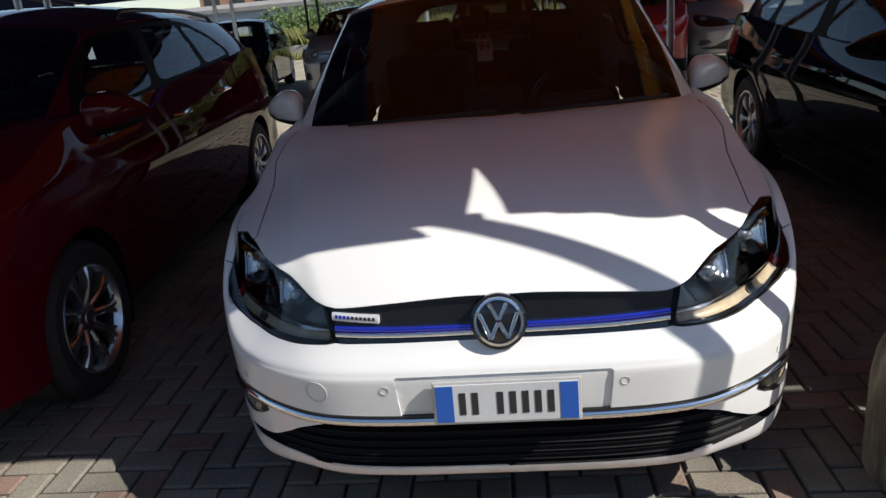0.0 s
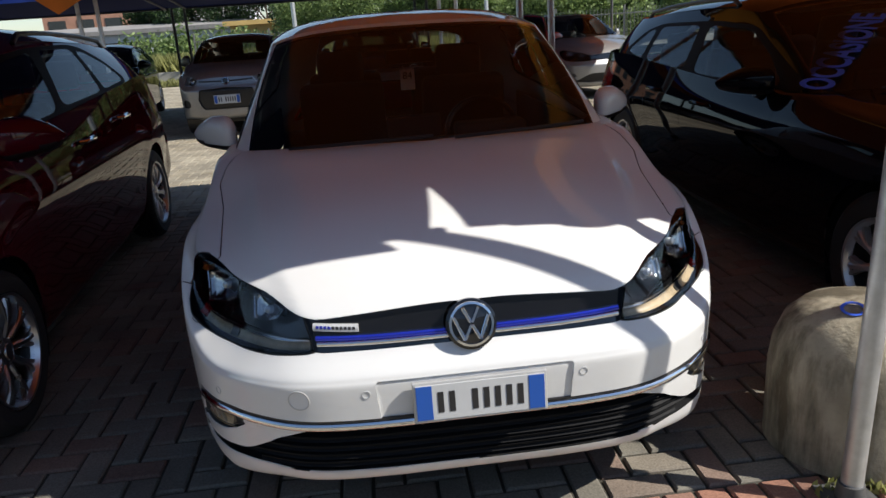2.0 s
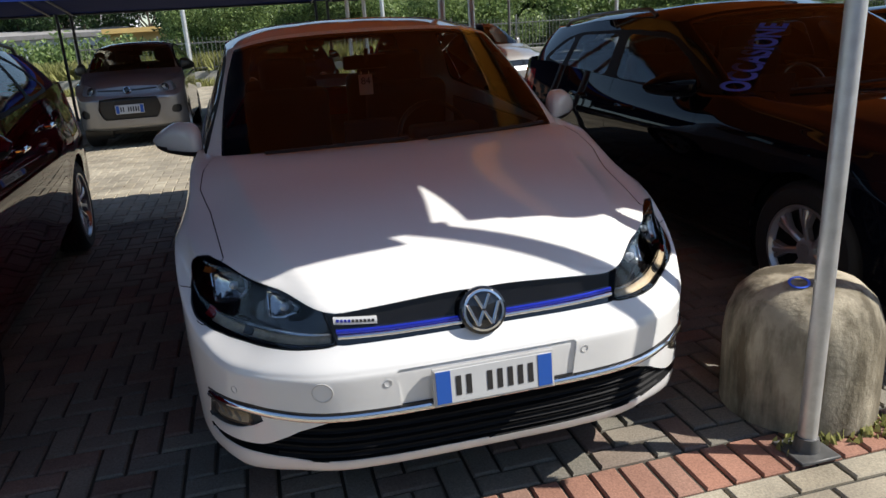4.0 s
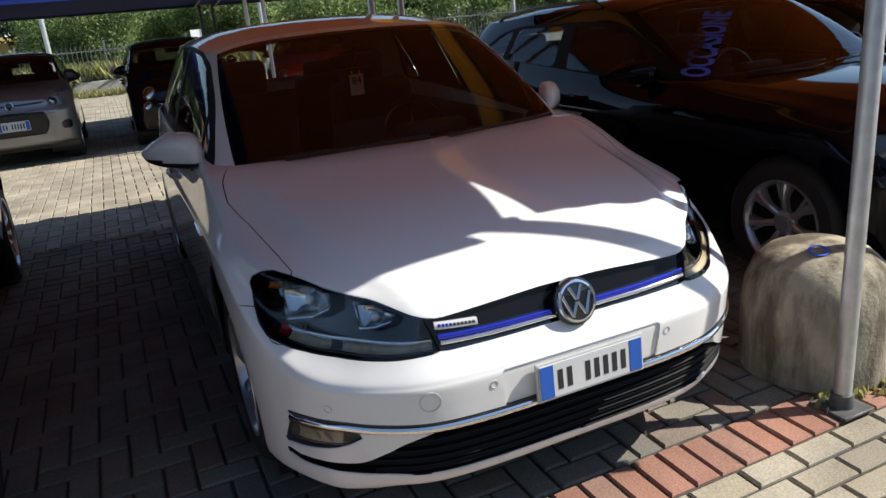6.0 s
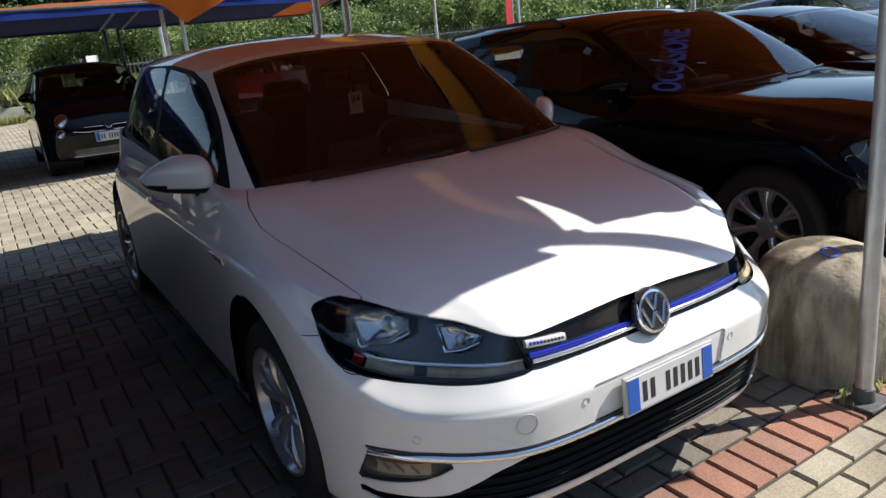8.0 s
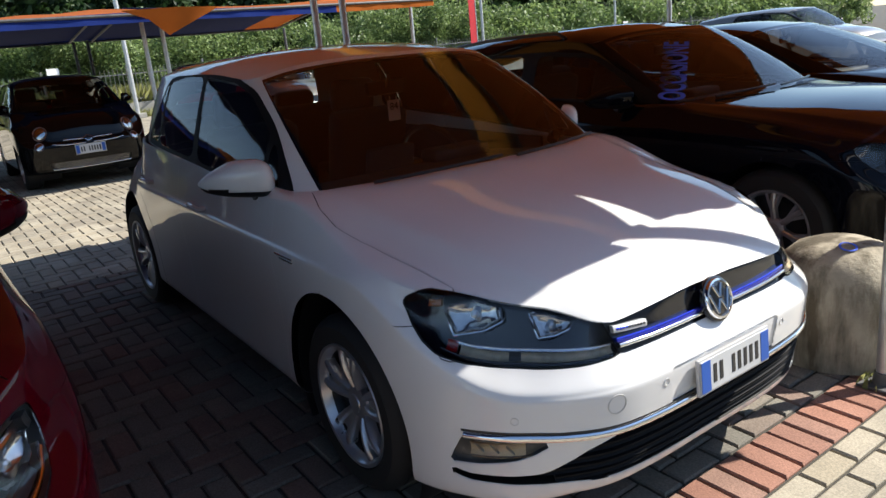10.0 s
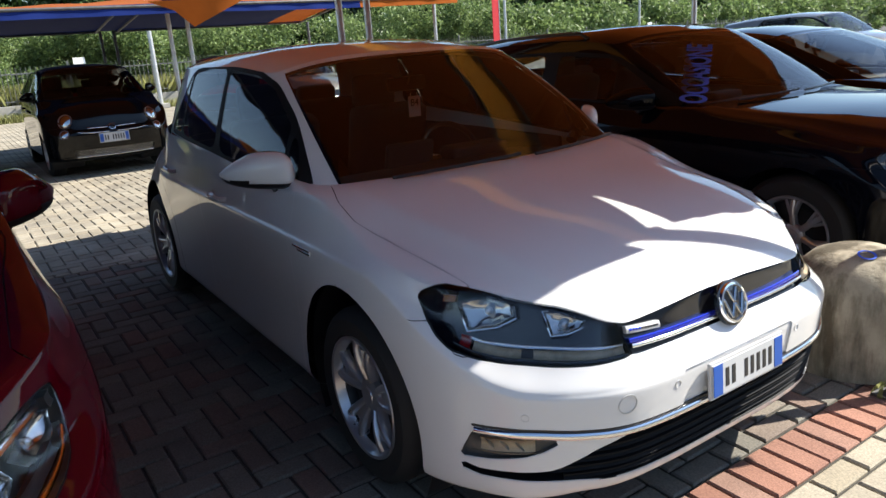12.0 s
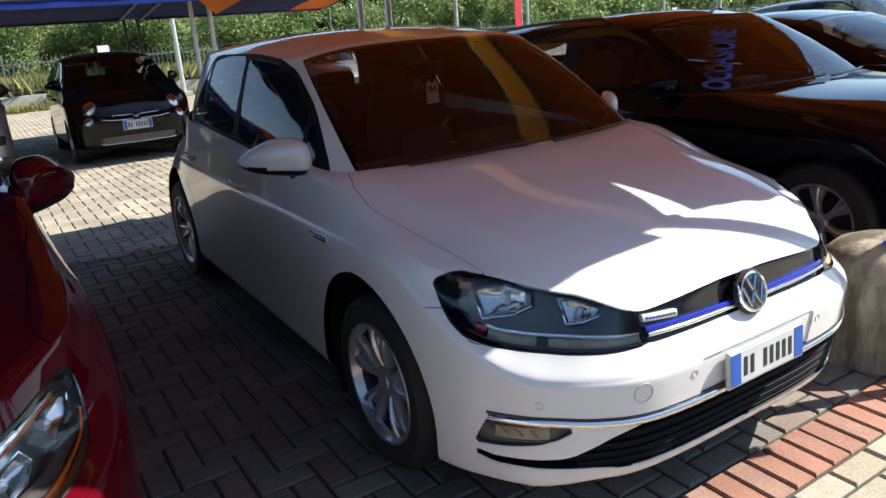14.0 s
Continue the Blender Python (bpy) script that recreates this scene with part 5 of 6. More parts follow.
def post(x, y, z, mat=None, r=0.03, lean=(0.0, 0.0), foot=False):
    g = float(ground(y))
    root = thing("awning_post", "round galvanised steel awning post standing on the paving", "post", "awning posts")
    bm = bmesh.new()
    rod(bm, (x, y, g), (x + lean[0], y + lean[1], z), r, None, 16)
    part("pole", bm, mat or STEEL, root, "", True)
    bm = bmesh.new()
    box(bm, (0.15, 0.15, 0.012), pose(x, y, g + 0.006), 0.003, 1)
    rod(bm, (x, y, g + 0.01), (x, y, g + 0.06), r + 0.012, r + 0.006, 16)
    part("base_plate", bm, DARK_STEEL, root, "", True)
    if foot:
        bm = bmesh.new()
        box(bm, (0.45, 0.45, 0.16), pose(x, y, g + 0.075), 0.02)
        part("concrete_foot", bm, KERB, root)


canopy(-0.225, 4.64, 2.14, 0.45, (-3.85, 1.345, 6.0), (0.55, 0.0), ((0.0, 0.0), (0.085, 0.20)), False, trims=(1.0,))
canopy(8.55, 14.6, 2.22, 0.3, (-14.2, -9.1, -3.97, 1.16, 5.4), (1.0, 1.0, 1.0, 0.8), ((0.0, 0.0),), True, 0.11, 3.5)
post(1.10, -0.03, 1.97, None, 0.031, (0.095, 0.065))
# added rod out of view, on a boom over the awning, shadowing the bonnet
strap = thing("shadow_caster", "unseen rod on a boom, added to cast the dark band on the bonnet", "strap")
bm = bmesh.new()
rod(bm, (1.42, -0.335, 1.16), (1.42, -0.335, 2.75), 0.03, None, 16)
part("strap", bm, DARK_STEEL, strap, "", True)
bm = bmesh.new()
tube(bm, [(1.42, -0.335, 2.74), (1.42, 0.4, 2.74), (1.42, 1.05, 2.70), (1.42, 1.10, 2.25)], 0.014)
part("caster_boom", bm, STEEL, strap, "", True)
# post out of view, placed so that its shadow crosses the bollard
post(2.2, -0.17, 2.3)
for px in (-3.98, -3.72, 1.15, 1.42, 5.9):
    post(px, 4.58, 2.12)
for px in (-4.1, -3.84, 0.98, 1.23, 5.35):
    post(px, 9.35, 2.2), post(px + 0.04, 14.55, 2.2, DARK_STEEL)
for px in (-3.9, 5.9):
    post(px, 0.035, 2.12)
post(-2.4, 24.6, 4.2, None, 0.075, (0.0, 0.0), True)
post(4.3, 24.6, 4.2, None, 0.075, (0.0, 0.0), True)
post(18.6, 23.6, 5.0, None, 0.06)
post(27.5, 24.0, 5.0, None, 0.06)

# ---- the white hatchback ----
G = front_grid(HATCH)
white_car, _, _ = build_car("white_hatchback", dict(HATCH, bulbs=()), WHITE, "white five-door hatchback, half in the shade of the awning", q=1.0, m=parked(0.0, -0.035))
for s in (-1, 1):
    ribbon("grille_chrome_strip", G, [(s * 0.055, 0.651), (s * 0.25, 0.652), (s * 0.412, 0.656)][::s], 0.011, 0.006, CHROME, white_car, -0.014)
    ribbon("grille_blue_strip", G, [(s * 0.055, 0.663), (s * 0.25, 0.665), (s * 0.416, 0.670)][::s], 0.012, 0.002, BLUE_STRIP, white_car, -0.014, "bright blue grille strip")
    ribbon("lamp_chrome_strip", G, [(s * 0.437, 0.664), (s * 0.527, 0.666), (s * 0.636, 0.669), (s * 0.76, 0.671), (s * 0.888, 0.678), (s * 0.93, 0.687)][::s], 0.007, -0.006, CHROME, white_car, -0.03)
    ribbon("lamp_indicator", G, [(s * 0.436, 0.6535), (s * 0.54, 0.6525), (s * 0.64, 0.6525), (s * 0.80, 0.655), (s * 0.915, 0.669)][::s], 0.021, -0.010, LAMP_GREY, white_car, -0.035, "dull beige indicator strip inside the headlight")
    ribbon("indicator_bulb_cover", G, [(s * 0.725, 0.655), (s * 0.765, 0.656)][::s], 0.022, -0.006, DASH, white_car, -0.03, "", 4)
    ribbon("lamp_lower_lip", G, [(s * 0.44, 0.640), (s * 0.64, 0.637), (s * 0.80, 0.641), (s * 0.90, 0.653), (s * 0.97, 0.674)][::s], 0.006, -0.003, GLOSS_BLACK, white_car, -0.03)
    ribbon("red_reflector", G, [(s * 0.924, 0.676), (s * 0.955, 0.682)][::s], 0.024, -0.010, TAIL, white_car, -0.03, "dark red reflector at the lamp's end", 5)
    lamp_bowl(G, [(0.987, 0.774), (0.964, 0.784), (0.89, 0.795), (0.80, 0.778), (0.79, 0.74), (0.85, 0.715), (0.941, 0.701)], s, white_car)
    lamp_bowl(G, [(0.697, 0.758), (0.637, 0.758), (0.545, 0.733), (0.56, 0.716), (0.61, 0.702), (0.67, 0.697)], s, white_car, 0.018)
    ribbon("amber_marker", G, [(s * 0.995, 0.784), (s * 1.035, 0.783)][::s], 0.018, -0.012, AMBER, white_car, -0.03, "amber side marker", 6)
    disc_on("parking_sensor", G, s * 0.288, 0.53, 0.011, PLATE_FRAME, white_car, 0.0015)
    disc_on("parking_sensor", G, s * 0.745, 0.504, 0.011, PLATE_FRAME, white_car, 0.0015)
    fog = ribbon("fog_lamp", G, [(s * 0.70, 0.417), (s * 0.76, 0.411), (s * 0.84, 0.403), (s * 0.905, 0.400)][::s], 0.046, -0.006, LENS, white_car, -0.0065, "clear fog lamp lens")
    ribbon("fog_reflector", G, [(s * 0.72, 0.416), (s * 0.78, 0.410), (s * 0.84, 0.404), (s * 0.88, 0.402)][::s], 0.036, -0.013, LAMP_GREY, fog, -0.019)
    for k in range(3):
        ribbon("fog_facet", G, [(s * (0.75 + 0.045 * k), 0.397), (s * (0.775 + 0.045 * k), 0.421)][::s], 0.003, -0.011, SATIN, fog, -0.015, "", 5)
ribbon("bumper_chrome_strip", G, [(-0.892, 0.443), (-0.80, 0.449), (-0.707, 0.4515), (-0.61, 0.4465), (-0.51, 0.441), (-0.41, 0.438), (-0.275, 0.436), (0, 0.436), (0.275, 0.436), (0.41, 0.438), (0.51, 0.441), (0.61, 0.4465), (0.707, 0.4515), (0.80, 0.449), (0.892, 0.443)], 0.021, 0.010, CHROME, white_car, -0.02, "long chrome bumper strip", 140)
ribbon("strip_gap", G, [(-0.90, 0.458), (-0.80, 0.464), (-0.707, 0.466), (-0.61, 0.461), (-0.51, 0.4555), (-0.41, 0.452), (-0.275, 0.450), (0, 0.450), (0.275, 0.450), (0.41, 0.452), (0.51, 0.4555), (0.61, 0.461), (0.707, 0.466), (0.80, 0.464), (0.90, 0.458)], 0.008, 0.0015, BLACK, white_car, -0.02, "", 140)
for zz, ln in ((0.303, 0.64), (0.330, 0.70), (0.358, 0.64), (0.388, 0.57)):
    ribbon("intake_slat", G, [(-ln, zz + 0.006), (0, zz), (ln, zz + 0.006)], 0.018, -0.014, SLAT, white_car, -0.06, "", 50)
p, n = surf_at(G, 0, 0.68)
round_badge(white_car, p + Vector((0, -0.022, 0.002)), Vector((0, -0.93, 0.30)), 0.061)
p, n = surf_at(G, 0, 0.495)
number_plate(white_car, p + Vector((0.007, -0.014, 0.003)), Vector((0, -1, 0.08)), 0.340, 0.098)
disc_on("tow_cap", G, -0.466, 0.522, 0.029, PLATE_FRAME, white_car, 0.0012)
ribbon("name_badge", G, [(-0.422, 0.699), (-0.297, 0.690)], 0.019, 0.004, PLATE, white_car, -0.02, "white name badge", 8)
for k in range(10):
    ribbon("badge_bar", G, [(-0.412 + k * 0.0111, 0.6982 - k * 0.0008), (-0.4045 + k * 0.0111, 0.6977 - k * 0.0008)], 0.010, 0.0055, BLUE_STRIP if k < 4 else BARS, white_car, 0.003, "", 3)
for s in (-1, 1):
    bm = bmesh.new()
    box(bm, (0.006, 0.15, 0.007), pose(s * 0.8525, 1.18, 0.789), 0.002)
    box(bm, (0.006, 0.11, 0.007), pose(s * 0.8525, 1.16, 0.778), 0.002)
    part("wing_badge", bm, CHROME, white_car, "small chrome wing badge")
# hanging card with its number
card = thing("price_card", "white card numbered 84 hanging from the interior mirror", "card", "", "", parked(0.0, -0.035) @ pose(-0.020, 1.69, 1.172, 0, 0, 4))
bm = bmesh.new()
box(bm, (0.066, 0.002, 0.092), None, 0.0008, 1)
part("card", bm, PAPER, card)
bm = bmesh.new()
for s in (-1, 1):
    box(bm, (0.004, 0.003, 0.022), pose(s * 0.018, 0, 0.051), 0.001, 1)
part("clip", bm, PAPER, card)


def lettering(name, text, size, m, mat, parent, label="", bold=0.0):
    cu = bpy.data.curves.new(name, "FONT")
    cu.body, cu.size, cu.extrude, cu.align_x, cu.align_y = text, size, 0.0006, "CENTER", "CENTER"
    cu.offset = bold
    tmp = bpy.data.objects.new(name, cu)
    me = bpy.data.meshes.new_from_object(tmp)
    bpy.data.objects.remove(tmp)
    me.materials.append(mat)
    ob = new(name, me)
    ob.parent = parent
    ob.matrix_basis = m
    if label:
        ob["label"] = label
    return ob


lettering("card_number", "84", 0.046, pose(0, -0.0025, 0.016, 90), BARS, card, "black number 84")

# ---- the other cars ----
RED_AT, EST_AT = parked(-2.48, 0.02, 3.0), parked(2.70, 0.02, 0)
red_car, _, _ = build_car("dark_red_estate", WAGON, WINE, "dark red estate car with chrome door handles beside the white hatchback", q=0.75, m=RED_AT)
GW = front_grid(WAGON)
for s in (-1, 1):
    lamp_bowl(GW, [(0.985, 0.790), (0.95, 0.802), (0.86, 0.787), (0.80, 0.766), (0.84, 0.736), (0.90, 0.730), (0.96, 0.752)], s, red_car, 0.026, -0.014)
    lamp_bowl(GW, [(0.77, 0.764), (0.68, 0.751), (0.61, 0.733), (0.65, 0.705), (0.74, 0.713), (0.785, 0.738)], s, red_car, 0.026, -0.014)
    ribbon("lamp_light_bar", GW, [(s * 0.53, 0.742), (s * 0.70, 0.780), (s * 0.85, 0.802), (s * 0.96, 0.816)][::s], 0.019, -0.004, CHROME, red_car, -0.03, "chrome light bar along the lamp's top edge")
    ribbon("lamp_outer_strip", GW, [(s * 0.58, 0.674), (s * 0.70, 0.676), (s * 0.80, 0.687), (s * 0.88, 0.703), (s * 0.945, 0.725), (s * 0.985, 0.754)][::s], 0.011, -0.005, CHROME, red_car, -0.03)
    ribbon("lamp_dark_panel", GW, [(s * 0.60, 0.692), (s * 0.74, 0.696), (s * 0.86, 0.718), (s * 0.93, 0.735)][::s], 0.022, -0.010, DASH, red_car, -0.03)
    ribbon("lamp_end_panel", GW, [(s * 0.985, 0.805), (s * 1.008, 0.812)][::s], 0.026, -0.006, DASH, red_car, -0.03, "", 6)
est_car, _, _ = build_car("black_estate", ESTATE, INK, "dark blue-black estate car parked under the awning", q=0.75, m=EST_AT)
build_car("black_saloon", SALOON, JET, "black saloon parked beside the dark estate", q=0.5, m=parked(5.08, 0.45, 0))
box_car, _, _ = build_car("silver_small_car", MINI_BOX, SILVER, "small silver boxy car facing the lane", q=0.5, m=parked(-2.2, 9.1, 0))
bub_car, _, _ = build_car("black_small_car", BUBBLE, JET, "small round black city car facing the lane", q=0.5, m=parked(0.02, 9.3, 0))
bub_red, _, _ = build_car("red_small_car", BUBBLE, SCARLET, "small round red city car in the rear row", q=0.4, m=parked(2.04, 9.97, -16))
build_car("pale_silver_car", SUPERMINI, PEARL, "pale silver hatchback in the rear row", q=0.45, m=parked(4.0, 10.3, 12))
build_car("dark_hatchback", SUPERMINI, INK, "dark blue hatchback in the rear row", q=0.4, m=parked(-4.95, 11.2, 8))
build_car("grey_car", MINI_BOX, GREY, "grey boxy car beyond the saloon", q=0.4, m=parked(12.1, 4.8, 0))
# blue sale lettering inside the estate's windscreen, along its pillar
decal = thing("sale_lettering", "blue letters stuck inside the dark estate's windscreen along the pillar", "sign", "", "", EST_AT)
_along = Vector((0.46, 0.31, 0.29)).normalized()
_up = Vector((-0.1, 0.11, 0.0))
_up = (_up - _along * _up.dot(_along)).normalized()
_out = _along.cross(_up)
lettering("letters", "OCCASIONE", 0.15, Matrix.Translation(Vector((-0.52, 1.755, 1.135)) + _out * 0.014) @ Matrix((_along, _up, _out)).transposed().to_4x4() @ Matrix.Diagonal((0.80, 1.45, 1, 1)), BLUE_INK, decal, "", 0.004)
for car, cfg in ((est_car, ESTATE), (red_car, WAGON)):
    for s in (-1, 1):
        bm = bmesh.new()
        xs = 0.60 * cfg["w"] / 0.85
        y0, y1 = cfg["cabin_top"][3][1] + 0.25, cfg["cabin_top"][7][1] - 0.1
        zz = lambda y: float(cfg["roof_f"](np.array([xs]), np.array([y]))[0])
        tube(bm, [(s * xs, y0, zz(y0))] + [(s * xs, y, zz(y) + 0.035) for y in np.linspace(y0 + 0.08, y1 - 0.08, 12)] + [(s * xs, y1, zz(y1))], 0.013)
        part("roof_rail", bm, BLACK, car, "black roof rail", True)
GB = front_grid(MINI_BOX, 0.5)
p, n = surf_at(GB, 0, 0.55)
number_plate(box_car, p + n * 0.004, Vector((0, -1, 0)))
p, n = surf_at(GB, 0, 0.80)
round_badge(box_car, p + n * 0.012, n, 0.05, False)
ribbon("grille_strip", GB, [(-0.40, 0.812), (0, 0.80), (0.40, 0.812)], 0.022, 0.004, BLACK, box_car)
for car in (bub_car, bub_red):
    GU = front_grid(BUBBLE, 0.5)
    p, n = surf_at(GU, 0, 0.50)
    number_plate(car, p + n * 0.006, Vector((0, -1, 0)))
    p, n = surf_at(GU, 0, 0.63)
    round_badge(car, p + n * 0.012, n, 0.045, False)
    for s in (-1, 1):
        ribbon("chrome_whisker", GU, [(s * 0.06, 0.635), (s * 0.3, 0.64)][::s], 0.012, 0.006, CHROME, car)
        disc_on("upper_lamp", GU, s * 0.60, 0.745, 0.082, REFLECTOR, car, 0.022, False)
        disc_on("lamp_ring", GU, s * 0.60, 0.745, 0.096, SATIN, car, 0.012)
        disc_on("lower_lamp", GU, s * 0.60, 0.585, 0.052, REFLECTOR, car, 0.015, False)
        disc_on("lamp_ring", GU, s * 0.60, 0.585, 0.060, SATIN, car, 0.008)
        ribbon("chrome_lip", GU, [(s * 0.05, 0.575), (s * 0.25, 0.578), (s * 0.44, 0.60)][::s], 0.010, 0.005, CHROME, car)
    bm = bmesh.new()
    for zz in (0.285, 0.307, 0.329, 0.351):
        for k in range(24):
            p, n = surf_at(GU, -0.46 + 0.04 * k + (0.02 if zz in (0.307, 0.351) else 0), zz)
            box(bm, (0.014, 0.01, 0.009), Matrix.Translation(p - n * 0.012), 0.002, 1)
    part("intake_mesh", bm, CHROME, car, "chrome studded intake mesh")
    ribbon("intake_lip", GU, [(-0.5, 0.272), (0, 0.266), (0.5, 0.272)], 0.010, 0.004, CHROME, car, -0.02)

# ---- bollard ----
bm = bmesh.new()
lathe(bm, [(0.272, 0.0), (0.272, 0.27), (0.262, 0.35), (0.232, 0.43), (0.18, 0.480), (0.11, 0.507), (0.0005, 0.517)], 56, "Z")
boll = thing("concrete_bollard", "domed concrete bollard with a round blue sticker on top", "bollard", "", "", pose(1.30, 0.26, float(ground(0.26))))
part("dome", bm, CONCRETE, boll, "", True)
bm = bmesh.new()
lathe(bm, [(0.036, 0.0), (0.036, 0.002), (0.027, 0.002), (0.027, 0.0)], 24, "Z")
bmesh.ops.transform(bm, matrix=pose(-0.09, -0.07, 0.5075, 12, -10, 0), verts=bm.verts)
part("sticker", bm, BLUE_INK, boll, "round blue and white sticker")

# ---- ground and paving ----
V = []
gy = [-60, -4, 5.6, 9.2, 18.4, 30, 100, 400, 1500]
for y in gy:
    for x in (-1500, -60, 60, 1500):
        V.append((x, y, float(ground(y)) - 0.012))
F = [(i * 4 + j, i * 4 + j + 1, i * 4 + j + 5, i * 4 + j + 4) for i in range(len(gy) - 1) for j in range(3)]
tagged(link_mesh("ground", V, F, SAND, None, "", False), "sandy bedding under the paving joints", "ground", "", "structure")


def paver_block(sx, sy, lip=0.006, gap=0.0058):
    """One paver with a chamfered edge, its top at z = 0."""
    a, b = sx / 2 - gap, sy / 2 - gap
    V = [(-a, -b, -0.03), (a, -b, -0.03), (a, b, -0.03), (-a, b, -0.03)] + [(s * (a - lip * k), t * (b - lip * k), -lip * (1 - k)) for k in (0, 1) for s, t in ((-1, -1), (1, -1), (1, 1), (-1, 1))]
    F = [(8, 9, 10, 11)] + [(i, (i + 1) % 4, 4 + (i + 1) % 4, 4 + i) for i in range(4)] + [(4 + i, 4 + (i + 1) % 4, 8 + (i + 1) % 4, 8 + i) for i in range(4)]
    return V, F


def joined_pavers(name, cells, mat, label, parent=None, gap=0.0058):
    """Many pavers in one mesh: cells of (x, y, sx, sy)."""
    V, F = [], []
    for x, y, sx, sy in cells:
        bv, bf = paver_block(sx, sy, 0.006, gap)
        g, dz, tl = float(ground(y)), random.uniform(-0.0025, 0.002), random.uniform(-0.006, 0.006)
        n = len(V)
        V += [(x + p[0], y + p[1], g + p[2] + dz + p[0] * tl + p[1] * 0.0227 * (y < 5.6)) for p in bv]
        F += [tuple(i + n for i in f) for f in bf]
    ob = link_mesh(name, V, F, mat, parent, "", False)
    return tagged(ob, label, "", "", "stuff")


random.seed(5)
pavement = tagged(new("pavement"), "concrete block paving of the car park, herringbone under the cars", "paving", "", "structure")
BLOCK = 0.104  # half a paver's length, and its width


def herringbone(i0, i1, j0, j1, x0, y0):
    """Cells (x, y, sx, sy) of a herringbone of blocks twice as long as wide."""
    for i in range(i0, i1):
        for j in range(j0, j1):
            x, y = BLOCK * i + x0, BLOCK * j + y0
            if (i - j) % 4 == 0:
                yield x + BLOCK, y + BLOCK / 2, 2 * BLOCK, BLOCK
            elif (i - j) % 4 == 3:
                yield x + BLOCK / 2, y + BLOCK, BLOCK, 2 * BLOCK


near, rest, lane = [], [], []
for cell in herringbone(-84, 114, -4, 44, 0.0, 0.108):
    cx, cy = cell[0], cell[1]
    lo, hi = cy - cell[3] / 2, cy + cell[3] / 2
    if not (-8.5 < cx < 11.5 and hi > 0.135 and lo < 4.32):
        continue
    if lo < 0.107 or hi > 4.345:
        lo, hi = max(lo, 0.107), min(hi, 4.345)
        rest.append((cx, (lo + hi) / 2, cell[2], hi - lo))
        continue
    (near if (-1.75 < cx < -0.5 and cy < 3.4) else rest).append(cell)
for cx, cy, sx, sy in herringbone(-90, 128, 40, 238, -0.039, 0.048):
    lo, hi = max(cy - sy / 2, 4.345), cy + sy / 2
    if hi > 4.37:
        lane.append((cx, (lo + hi) / 2, sx, hi - lo))
near.sort(key=lambda c: c[1])
rest += near[290:]
near = near[:290]
front = [(2 * BLOCK * i + (BLOCK if j % 2 else 0), -0.10 - BLOCK * (j + 0.5), 2 * BLOCK, BLOCK) for i in range(-46, 54) for j in range(0, 82)]
edge = [(BLOCK * i, 0.004, BLOCK, 2 * BLOCK) for i in range(-92, 108)]
joined_pavers("herringbone_pavers", rest, PAVER_SHADED, "grey herringbone pavers, toned darker for the awning's shade", pavement)
joined_pavers("lane_pavers", lane, PAVER_SUNLIT, "grey lane pavers, toned paler for sunlight", pavement, 0.0036)
joined_pavers("apron_pavers", front, PAVER_SUNLIT, "grey apron pavers, toned paler for sunlight", pavement)


# ---- fence, planting and distance ----
def leaf_material(name, dark, light):
    m, nt, b = material(name)
    g = nt.nodes.new("ShaderNodeNewGeometry")
    c = ramp(nt, g.outputs["Random Per Island"], [(0.0, dark), (0.6, tuple((a + b_) / 2 for a, b_ in zip(dark, light))), (1.0, light)])
    nt.links.new(c.outputs[0], b.inputs["Base Color"])
    b.inputs["Roughness"].default_value = 0.55
    tr, mx = nt.nodes.new("ShaderNodeBsdfTranslucent"), nt.nodes.new("ShaderNodeMixShader")
    nt.links.new(c.outputs[0], tr.inputs[0])
    mx.inputs[0].default_value = 0.42
    nt.links.new(b.outputs[0], mx.inputs[1])
    nt.links.new(tr.outputs[0], mx.inputs[2])
    nt.links.new(mx.outputs[0], nt.nodes["Material Output"].inputs[0])
    return m


LEAF = leaf_material("leaf_green", (0.062, 0.108, 0.034), (0.30, 0.40, 0.14))
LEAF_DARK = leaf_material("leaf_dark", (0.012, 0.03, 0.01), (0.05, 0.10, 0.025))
LEAF_PALE = leaf_material("leaf_pale", (0.07, 0.11, 0.05), (0.20, 0.27, 0.11))
STRAW = leaf_material("dry_grass", (0.16, 0.17, 0.05), (0.42, 0.42, 0.17))
BARK = plain("bark", (0.16, 0.12, 0.09), 0.9, 0, 0.35, 9, 0, 0.01)
MEADOW = plain("meadow", (0.13, 0.16, 0.045), 0.95, 0, 0.4, 0.6, 0, 0.03)
WALL_PALE = plain("pale_render", (0.55, 0.57, 0.60), 0.9, 0, 0.08, 1.0)
WALL_OCHRE = plain("ochre_render", (0.62, 0.43, 0.16), 0.9, 0, 0.1, 1.0)
ROOF_GREY = plain("grey_roof", (0.25, 0.24, 0.23), 0.9, 0, 0.2, 1.0)
BRICK_RED = plain("brick_render", (0.42, 0.22, 0.15), 0.9, 0, 0.15, 1.0)
DARK_PANE = plain("dark_window", (0.03, 0.035, 0.04), 0.15, 0, 0.2)
RED_CLOTH = plain("red_banner", (0.55, 0.02, 0.03), 0.7, 0, 0.15)
rng = np.random.default_rng(7)


